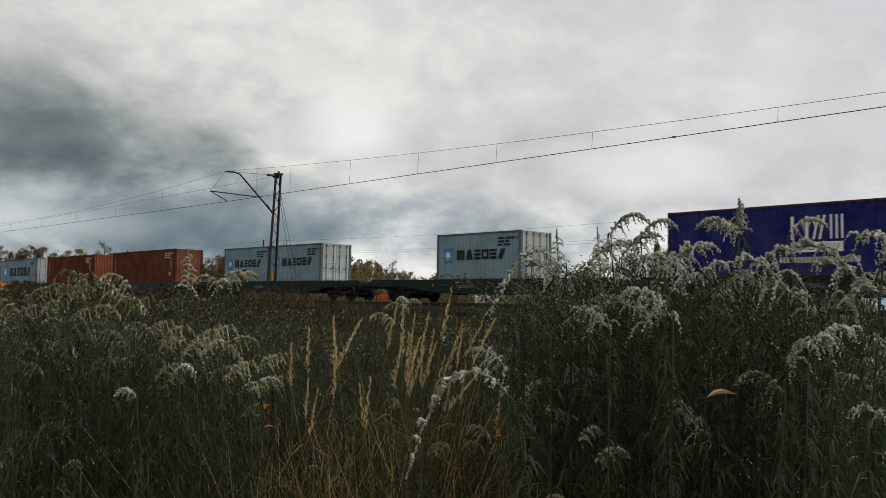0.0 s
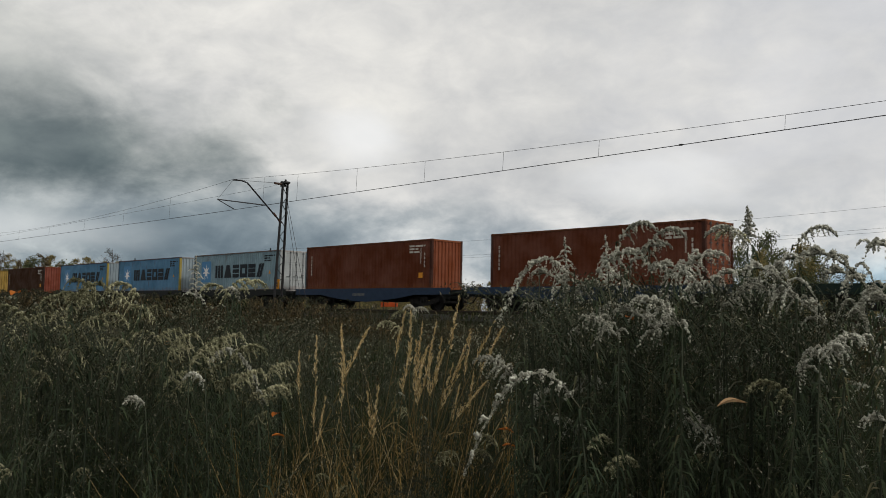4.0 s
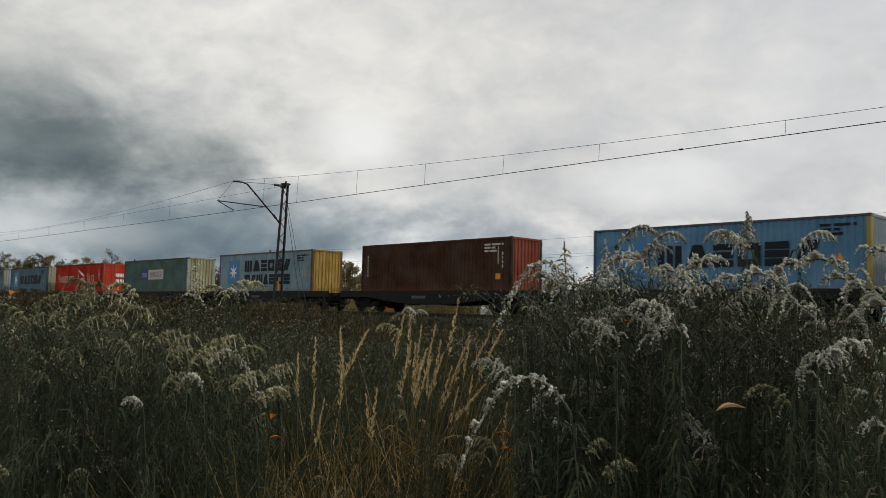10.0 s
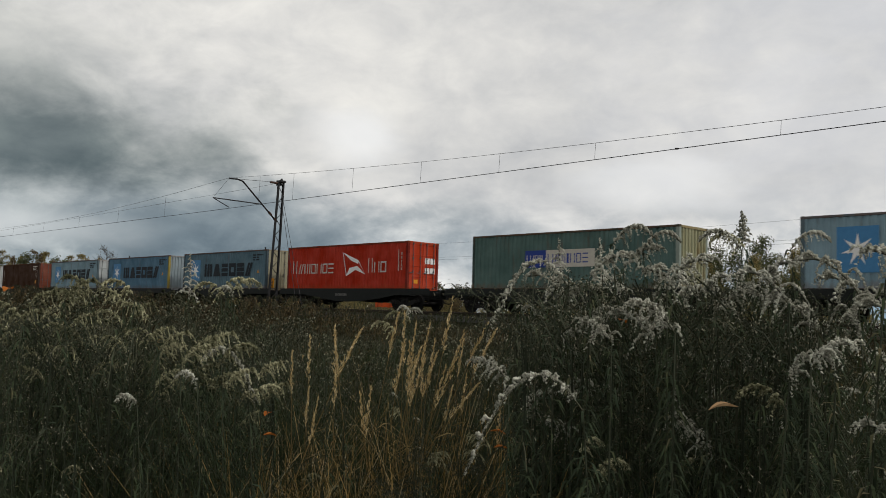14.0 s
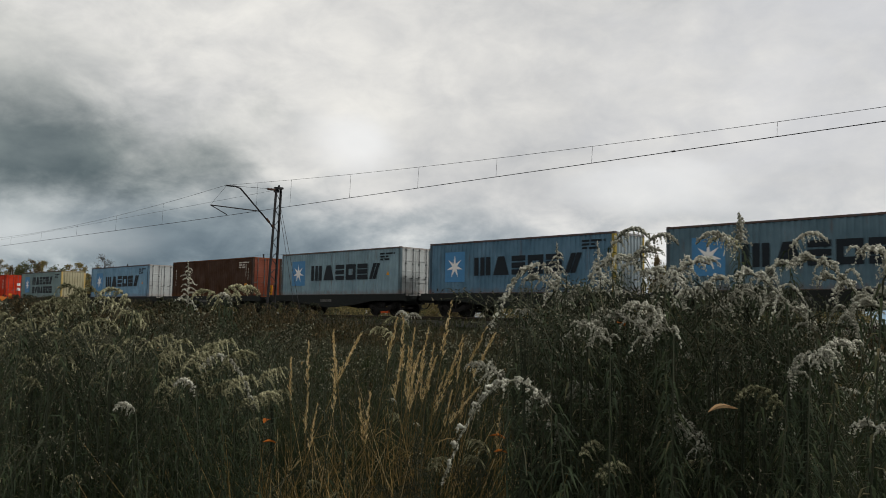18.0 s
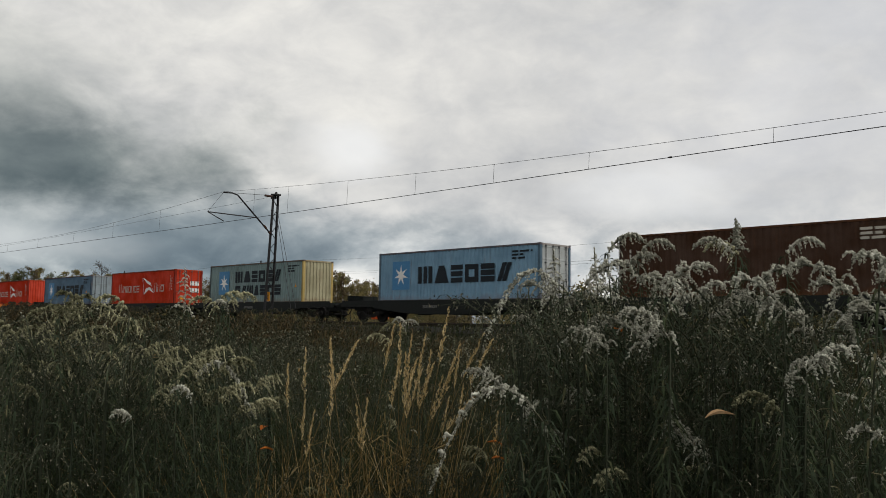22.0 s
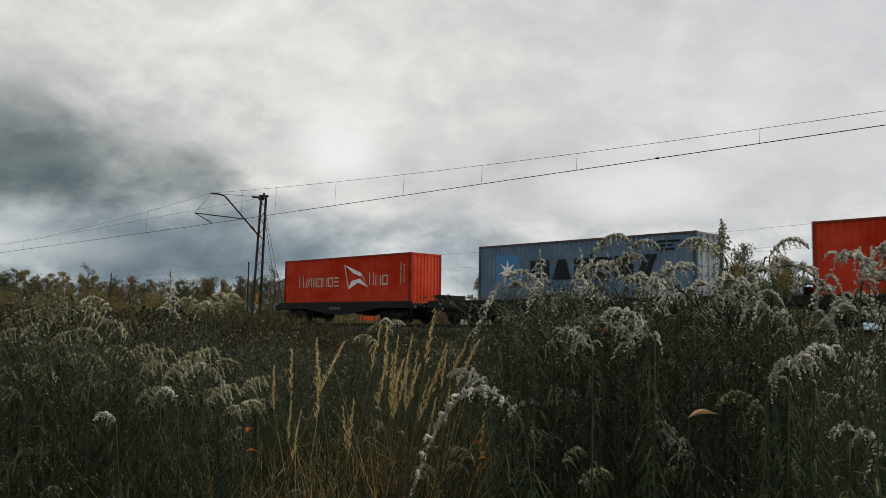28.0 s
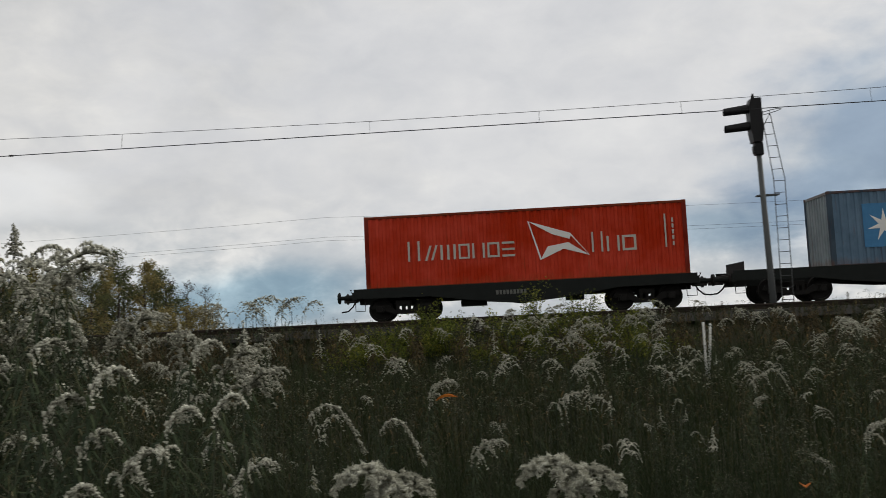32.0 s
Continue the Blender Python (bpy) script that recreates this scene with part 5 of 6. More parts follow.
HERO_B = ((3, -2.67, 1.57, 1.36, 1), (6, -2.40, 1.24, 1.30, -1), (6, -2.38, 1.06, 1.24, -1), (6, -0.85, 0.98, 1.25, 1), (4, -1.62, 1.77, 1.38, -1),
          (6, -3.01, 2.63, 1.50, -1), (6, -3.06, 2.58, 1.45, -1), (11, -3.76, 1.20, 1.51, -1), (10, -3.81, 1.25, 1.31, -1), (10, -3.80, 1.25, 1.47, 1),
          (7, -3.65, 1.23, 1.23, -1), (7, -3.64, 1.23, 1.41, -1), (10, -3.94, 1.33, 1.55, 1), (7, -4.17, 1.44, 1.30, -1), (10, -4.07, 1.42, 1.49, 1),
          (10, -4.14, 1.47, 1.20, -1), (11, -4.17, 1.48, 1.40, -1), (10, -4.23, 1.52, 1.57, -1), (7, -3.59, 1.32, 1.32, -1), (10, -4.29, 1.57, 1.48, -1),
          (10, -3.64, 1.34, 1.62, -1), (10, -3.58, 1.34, 1.40, -1), (10, -3.88, 1.46, 1.56, -1), (7, -3.62, 1.39, 1.29, -1), (10, -3.60, 1.39, 1.46, 1),
          (10, -3.50, 1.36, 1.60, 1), (10, -4.06, 1.61, 1.35, 1), (10, -3.54, 1.41, 1.52, 1), (10, -3.57, 1.45, 1.26, 1), (11, -4.14, 1.68, 1.42, 1),
          (10, -4.15, 1.70, 1.58, -1), (10, -3.72, 1.56, 1.30, -1), (10, -4.03, 1.69, 1.47, -1), (11, -3.41, 1.44, 1.60, -1), (7, -3.63, 1.55, 1.36, -1),
          (11, -3.49, 1.50, 1.51, -1), (10, -4.06, 1.78, 1.20, -1), (10, -3.85, 1.70, 1.38, -1), (10, -3.46, 1.54, 1.51, -1), (10, -3.68, 1.66, 1.23, 1),
          (11, -3.39, 1.54, 1.40, -1), (10, -4.17, 1.91, 1.51, 1), (10, -3.41, 1.58, 1.27, -1), (11, -3.85, 1.81, 1.38, -1), (7, -3.80, 1.81, 1.09, -1),
          (10, -3.58, 1.72, 1.26, -1), (7, -3.45, 1.66, 1.41, 1), (10, -2.88, 1.39, 1.41, 1), (10, -2.95, 1.45, 1.27, 1), (10, -3.02, 1.49, 1.36, 1),
          (11, -2.95, 1.48, 1.21, 1), (11, -2.97, 1.50, 1.31, 1), (10, -2.85, 1.45, 1.41, 1), (11, -2.82, 1.47, 1.27, 1), (10, -2.59, 1.37, 1.38, 1),
          (10, -2.95, 1.57, 1.19, 1), (10, -2.79, 1.50, 1.30, 1), (10, -2.78, 1.53, 1.39, 1), (11, -2.86, 1.58, 1.23, 1), (10, -2.73, 1.52, 1.34, 1),
          (10, -2.82, 1.60, 1.41, 1), (10, -2.62, 1.50, 1.28, 1), (10, -2.89, 1.68, 1.35, 1), (10, -2.76, 1.63, 1.19, 1), (10, -2.52, 1.50, 1.30, 1),
          (11, -2.53, 1.51, 1.38, 1), (10, -2.71, 1.66, 1.21, 1), (10, -2.61, 1.61, 1.32, 1), (10, -2.71, 1.69, 1.13, 1), (11, -2.49, 1.59, 1.24, 1),
          (10, -2.77, 1.78, 1.30, 1), (10, -2.47, 1.62, 1.15, 1), (10, -2.58, 1.69, 1.24, 1), (8, -3.43, 0.92, 1.53, -1), (11, -4.00, 1.11, 1.37, -1),
          (11, -4.26, 1.19, 1.48, -1), (9, -2.97, 0.86, 1.34, 1), (11, -3.76, 1.09, 1.41, -1), (11, -3.07, 0.90, 1.50, -1), (11, -4.00, 1.21, 1.32, 1),
          (11, -4.26, 1.30, 1.43, -1), (9, -3.22, 0.99, 1.28, 1), (11, -4.13, 1.29, 1.35, 1), (10, -3.26, 1.03, 1.47, 1), (9, -3.49, 1.12, 1.30, -1),
          (8, -4.07, 1.99, 1.45, -1), (8, -3.92, 1.97, 1.35, 1), (9, -4.56, 2.38, 1.39, -1), (8, -4.56, 2.43, 1.25, 1), (10, -3.75, 2.05, 1.36, 1),
          (10, -4.32, 2.44, 1.39, -1), (8, -3.88, 2.25, 1.29, -1), (8, -4.47, 2.63, 1.33, 1), (9, -3.87, 2.35, 1.23, -1), (8, -4.10, 2.59, 1.28, 1),
          (9, -3.96, 2.55, 1.35, 1), (10, -3.67, 2.43, 1.24, 1), (9, -3.94, 2.69, 1.29, -1), (8, -3.68, 2.56, 1.35, 1))
HERO_C = ((13, 0.20, 1.42, 1.30, -1), (13, 0.22, 1.47, 1.28, 1), (13, 0.47, 1.43, 1.30, -1), (13, 0.51, 1.48, 1.28, 1), (4, -0.96, 2.86, 1.43, -1),
          (6, -0.84, 2.47, 1.37, -1), (5, -0.69, 2.10, 1.29, -1), (4, -0.60, 2.80, 1.30, 1), (3, -0.21, 3.12, 1.23, 1), (5, 0.10, 3.67, 1.25, 1),
          (4, 0.33, 2.58, 1.16, 1), (4, -1.22, 5.96, 1.45, 1), (3, 2.16, 5.92, 1.07, 1), (5, 2.64, 5.75, 1.38, -1), (5, 1.54, 2.96, 1.12, 1),
          (5, -0.17, 2.00, 1.21, 1), (6, -0.37, 2.35, 1.21, 1), (3, 0.02, 3.36, 1.14, 1), (5, 1.78, 4.99, 1.11, 1), (4, -1.15, 3.87, 1.37, -1),
          (5, 2.06, 5.95, 0.89, 1), (5, 2.70, 5.73, 0.92, 1), (5, -0.78, 2.27, 1.60, 1), (5, -0.73, 2.30, 1.57, -1), (5, -0.94, 2.42, 1.70, -1),
          (1, -3.81, 2.00, 1.76, 1), (11, -3.80, 2.22, 1.65, 1), (11, -3.60, 2.16, 1.64, 1), (6, -3.65, 2.07, 1.60, -1), (11, -3.51, 1.91, 1.61, -1), (2, -3.41, 3.08, 1.52, 1), (6, -3.30, 2.91, 1.53, -1))
HERO_D = ((-3.14, 10.07, 1.77), (-3.03, 10.11, 1.92), (-2.91, 10.15, 1.80), (-2.73, 10.21, 1.85), (-2.61, 10.24, 1.87), (-2.54, 10.27, 1.74),
          (-2.39, 10.31, 1.82), (-2.32, 10.33, 1.84), (-2.99, 10.12, 1.74), (-2.65, 10.23, 1.78), (-2.53, 10.27, 1.81), (-2.20, 10.36, 1.84),
          (-2.08, 10.39, 1.78), (-1.66, 9.46, 1.43), (-1.46, 9.50, 1.41), (-1.26, 9.54, 1.34), (-0.81, 9.61, 1.40), (-3.48, 8.86, 1.43),
          (-3.21, 8.97, 1.51), (-3.77, 8.72, 1.42), (1.89, 9.57, 1.23), (2.49, 9.45, 1.07), (2.84, 9.37, 1.05), (3.27, 9.24, 1.10),
          (3.58, 9.14, 1.15), (3.84, 9.04, 1.04), (0.22, 8.68, 1.50), (0.42, 8.69, 1.55), (1.02, 8.16, 1.45), (1.36, 8.13, 1.38),
          (1.61, 8.60, 1.45), (1.82, 8.57, 1.39), (1.82, 8.06, 1.15), (0.96, 8.17, 1.30), (1.22, 8.14, 1.24), (3.37, 7.61, 1.35),
          (3.50, 7.56, 1.41), (2.50, 6.86, 1.04), (2.64, 6.82, 0.98), (3.41, 8.67, 1.23), (3.42, 13.6, 0.74), (3.62, 13.8, 0.70), (3.80, 13.5, 0.76), (3.52, 13.2, 0.66), (3.72, 13.9, 0.74))
SWAY_TOP = (-1.05, 1.20, 1.39)


def hero_plants():
    for rows in (HERO_A, HERO_B[::4] + HERO_B[1::4] + HERO_B[2::4], HERO_C):
        for k, x, y, z, side in rows:
            if x < -2.9 and rows is not HERO_C:
                k = {7: 10, 6: 11, 3: 11}.get(k, k)
            rod(k, x, y, z, side, rng.uniform(-25, 25))


hero_plants()


def swaying_plant():
    """One tall seed head near the eye that the wind pushes to and fro; returns it and its base."""
    x, y, z = SWAY_TOP
    az = math.degrees(math.atan2(x, y))
    ob = rod(14, x, y, z, -1)
    foot = ob.matrix_basis.translation.copy()
    swings = ((0, -4.6), (1, -3.6), (2, -1.6), (3, -1.2), (4.5, 0.8), (6, 1.9), (7, 1.0), (8, 0.8), (9, -1.8), (10, -0.6), (11, 0.2), (12, 0.5), (13.5, 0.8),
              (15.5, 1.2), (17, 0.8), (18, -1.2), (19, -2.9), (21, -2.4), (23, -1.9), (25, -2.8), (26.5, -1.8), (28, -2.4), (29.5, -1.2), (31, -2.0), (32, -1.4))
    return ob, [(t, pose(foot.x, foot.y, foot.z, 0, 0, -az) @ pose(0, 0, 0, 0, a, 0) @ pose(0, 0, 0, 0, 0, 180)) for t, a in swings]


SWAYING = swaying_plant()
for k, t in enumerate(RODS):
    t.matrix_basis = pose(-6.5 + 1.5 * k, 7.0 + 0.3 * (k % 3), 0, 0, 0, 50 * k) @ Matrix.Diagonal((0.75, 0.75, 0.75, 1))


def top_limit(az, d):
    """How high the weeds stand, by heading and distance."""
    base = float(np.interp(az, (-80, -60, -56, -46, -41, -36, -27, -23, -8, 30), (1.62, 1.60, 1.42, 1.36, 1.40, 1.62, 1.55, 1.20, 1.05, 1.10)))
    return min(base, EYE + d * float(np.interp(az, (-80, -58, -52, -40, -36, -27, -22, 30), (0.035, 0.025, -0.01, -0.005, 0.05, 0.04, -0.03, -0.03))))


def seed_stand(count, az0, az1, d0, d1, el0, el1, kinds):
    """Seeding goldenrods over a sector of the field, their tops within a band of height angles."""
    for n in range(count):
        az, d = rng.uniform(az0, az1), rng.uniform(d0, d1)
        z = EYE + d * math.tan(radians(rng.uniform(el0, el1)))
        if 0.55 < z < 2.0:
            rod(rng.choice(kinds), d * math.sin(radians(az)), d * math.cos(radians(az)), z, rng.choice((-1, 1)), rng.uniform(-60, 60))


def weed_field():
    """Single plants near the line of sight; the rest of the field is one mass."""
    seed_stand(8, -74, -54, 2.8, 4.4, -7.0, -2.5, (3, 10, 11, 8))
    seed_stand(9, -56, -41, 3.0, 5.5, -7.0, -1.0, (3, 10, 6, 8, 9))
    seed_stand(14, -50, -41.5, 2.4, 3.2, -6.0, 0.0, (8, 9, 8, 10, 8))
    seed_stand(10, -40, -24, 2.5, 3.7, 0.5, 4.5, (4, 5, 10, 7, 8, 12))
    seed_stand(10, -39, -24, 2.4, 3.5, 3.0, 6.6, (5, 12, 7, 8, 10, 9))
    seed_stand(5, -41, -22, 2.3, 3.8, -8.0, -1.0, (8, 10, 8, 11))
    seed_stand(13, -45, -31, 1.9, 2.9, -16.0, -7.0, (6, 11, 7, 8, 6))
    seed_stand(12, -41, -22, 2.1, 3.6, -9.0, 1.0, (8, 9, 8, 9, 11))
    seed_stand(22, -20, 28, 3.6, 7.0, -8.0, -2.0, (3, 4, 5, 5, 5, 7, 12))
    seed_stand(7, -30, 27, 1.9, 3.0, -17.0, -9.0, (3, 4, 5, 7))


weed_field()


def low_rod(kind, size, seed, tuft, thin):
    """Light arrays of one far goldenrod: stalk, leaves, fluff, one metre high."""
    r = np.random.RandomState(seed)
    lines = plume_axes(kind, size, r, 0.7 if thin == 0 else 0.5 if thin == 99 else 0.35)
    o = np.array((0, 0, 1 - max(float(q[:, 2].max()) for q, _ in lines)))
    if thin < 3:
        pv, pf = woolly([(q, w * (1.25 if thin < 1 else 1.3 + 0.5 * thin)) for q, w in lines], r, (0.42, 0.26, 0.16)[thin], 0 if thin else 1)
        pv = pv + o
    else:
        c = np.concatenate([q[1:] for q, _ in lines])
        pv, pf = tuft_array(np.repeat(c, 2, 0) + r.normal(size=(2 * len(c), 3)) * 0.006 + o, tuft, 1, r)
    sv = [(-0.003, 0, 0), (0.003, 0, 0), (0.002, 0, o[2]), (-0.002, 0, o[2]), (0, -0.003, 0), (0, 0.003, 0), (0, 0.002, o[2]), (0, -0.002, o[2])]
    sf = [(0, 1, 2, 3), (4, 5, 6, 7)]
    if thin in (3, 99):
        for q, _ in lines:
            q = q[::2] + o
            i, t = len(sv), 0.0011 if thin == 99 else 0.004
            sv += [tuple(p + e) for p in q for e in (np.array((-t, 0, t * 0.5)), np.array((t, 0, -t * 0.5)))]
            sf += [(i + 2 * k, i + 2 * k + 1, i + 2 * k + 3, i + 2 * k + 2) for k in range(len(q) - 1)]
    n, long, wide = {99: (48, 0.044, 0.0024), 3: (44, 0.15, 0.013)}.get(thin, (9, 0.08, 0.006))
    lv, lf = blade_fan(n, r, 0.25, o[2] + size * 0.3, long, wide, 0.8)
    return (np.array(pv), np.array(pf)), (np.array(sv), np.array(sf)), (np.array(lv), np.array(lf))


def scatter(name, label, kinds, mats, places, category="wild plants"):
    """Joins many turned and scaled copies of light plants into three meshes of stuff under one thing."""
    t = tagged(new(name), label, category, "", "stuff")
    for j, (pname, mat) in enumerate(mats):
        vs, fs, base = [], [], 0
        for x, y, z, s, rz, k in places:
            v, f = kinds[k][j]
            c, q = math.cos(rz), math.sin(rz)
            w = v @ np.array(((c, q, 0), (-q, c, 0), (0, 0, 1))) * s + np.array((x, y, z))
            vs.append(w), fs.append(f + base)
            base += len(v)
        ob = part(pname, np_mesh(pname, np.concatenate(vs), np.concatenate(fs), M[mat], j == 0), t)
        ob["kind"] = "stuff"
    return t


def far_weeds():
    kinds = [low_rod(("spray", "hook", "spike", "spray")[k], (0.22, 0.26, 0.16, 0.28)[k], 50 + k, 0.013, 1) for k in range(4)]
    near, far = [], []
    brown = [low_rod(("spray", "spike", "hook", "spike")[k], (0.26, 0.34, 0.24, 0.28)[k], 70 + k, 0.0048, 99) for k in range(4)]
    dead = []
    for k in range(700):
        az, d = rng.uniform(-80, 30), 1.5 + 4.5 * math.sqrt(rng.random())
        z = top_limit(az, d) * rng.uniform(0.6, 0.96)
        if d < 2.6:
            z = min(z, EYE - 0.13 * d) * rng.uniform(0.75, 1.0)
        dead.append((d * math.sin(radians(az)), d * math.cos(radians(az)), 0.0, z, rng.uniform(0, 6.28), rng.randrange(4)))
    for k in range(240):
        az, d = rng.uniform(-41, -21), rng.uniform(2.5, 4.3)
        dead.append((d * math.sin(radians(az)), d * math.cos(radians(az)), 0.0, EYE + d * math.tan(radians(rng.uniform(-1.5, 2.9))), rng.uniform(0, 6.28), rng.randrange(4)))
    for k in range(150):
        az, d = rng.uniform(-77, -57), rng.uniform(3.3, 5.0)
        dead.append((d * math.sin(radians(az)), d * math.cos(radians(az)), 0.0, EYE + d * math.tan(radians(rng.uniform(-5.0, -0.4))), rng.uniform(0, 6.28), rng.randrange(4)))
    for k in range(44):
        dead.append((3.72 + rng.uniform(-0.45, 0.45), rng.uniform(13.3, 14.6), 0.0, rng.uniform(0.62, 0.86), rng.uniform(0, 6.28), rng.randrange(4)))
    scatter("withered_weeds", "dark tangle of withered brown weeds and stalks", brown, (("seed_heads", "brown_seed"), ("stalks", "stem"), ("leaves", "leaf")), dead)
    for k in range(1150):
        az, d = rng.uniform(-80, 30), 5.0 + 5.5 * math.sqrt(rng.random())
        x, y = d * math.sin(radians(az)), d * math.cos(radians(az))
        z = float(ground_height(np.float64(x), np.float64(y)))
        near.append((x, y, z, (top_limit(az, d) - z) * rng.uniform(0.55, 1.0), rng.uniform(0, 6.28), rng.randrange(4)))
    white = [low_rod(("spray", "hook", "spray", "spike", "spray")[k], (0.22, 0.26, 0.26, 0.22, 0.30)[k], 80 + k, 0.013, 0) for k in range(5)]
    tall = []
    for count, az0, az1, d0, d1, el0, el1 in ((34, -22, 27, 6.5, 12, -4.2, -0.4), (20, -22, 27, 8, 14, -1.4, 0.6), (20, -20, 27, 4.5, 7, -7.0, -2.0)):
        for k in range(count):
            az, d = rng.uniform(az0, az1), rng.uniform(d0, d1)
            tall.append((d * math.sin(radians(az)), d * math.cos(radians(az)), EYE + d * math.tan(radians(rng.uniform(el0, el1)))))
    tall = [(x, y, float(ground_height(np.float64(x), np.float64(y))), z, rng.uniform(0, 6.28), rng.randrange(5)) for x, y, z in tall + list(HERO_D)]
    scatter("white_goldenrod", "tall goldenrods with woolly white seed plumes", white, (("plumes", "fluff"), ("stalks", "stem"), ("leaves", "leaf")), [(x, y, g, z - g, a, k) for x, y, g, z, a, k in tall])
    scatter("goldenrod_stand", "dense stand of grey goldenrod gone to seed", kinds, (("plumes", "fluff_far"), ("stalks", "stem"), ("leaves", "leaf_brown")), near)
    kinds = [low_rod(("spray", "hook", "spike", "spray")[k], (0.22, 0.26, 0.16, 0.28)[k], 60 + k, 0.024, 2) for k in range(4)]
    for k in range(1000):
        x, y = rng.uniform(-75, 22), rng.uniform(4, 21.5)
        az, d = math.degrees(math.atan2(x, y)), math.hypot(x, y)
        if d < 9.5 or az < -80 or az > 31:
            continue
        z = float(ground_height(np.float64(x), np.float64(y)))
        h = min(1.45, EYE + (0.02 if az < -50 else 0.012) * d - z) if az < -22 else min(0.95, max(0.3, EYE - 0.012 * d - z))
        far.append((x, y, z, max(0.25, h) * rng.uniform(0.55, 1.0), rng.uniform(0, 6.28), rng.randrange(4)))
    rank = [low_rod(("spray", "spike", "hook", "spike")[k], (0.26, 0.34, 0.24, 0.28)[k], 90 + k, 0.020, 3) for k in range(4)]
    bank = []
    for k in range(1350):
        x, y = rng.uniform(-74, 20), rng.uniform(17.0, 22.6)
        z, d = float(ground_height(np.float64(x), np.float64(y))), math.hypot(x, y)
        rise = float(np.interp(math.degrees(math.atan2(x, y)), (-80, -54, -50, -40, -36, -24, -18, 40), (0.016, 0.014, -0.002, -0.004, 0.010, 0.004, -0.005, -0.005)))
        bank.append((x, y, z, max(0.3, EYE + rise * d - z) * rng.uniform(0.65, 1.0), rng.uniform(0, 6.28), rng.randrange(4)))
    for k in range(420):
        x, y = rng.uniform(-13, 20), rng.uniform(20.4, 22.7)
        z = float(ground_height(np.float64(x), np.float64(y)))
        bank.append((x, y, z, (1.46 - z) * rng.uniform(0.75, 1.0), rng.uniform(0, 6.28), rng.randrange(4)))
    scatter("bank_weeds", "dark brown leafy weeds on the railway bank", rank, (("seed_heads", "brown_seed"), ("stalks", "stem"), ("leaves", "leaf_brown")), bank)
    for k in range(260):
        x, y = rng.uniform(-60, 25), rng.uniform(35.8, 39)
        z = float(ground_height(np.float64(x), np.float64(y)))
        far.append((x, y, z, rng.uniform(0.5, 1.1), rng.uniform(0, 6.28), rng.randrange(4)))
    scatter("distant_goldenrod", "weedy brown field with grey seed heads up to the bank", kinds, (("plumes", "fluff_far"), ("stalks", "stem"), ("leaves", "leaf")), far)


far_weeds()


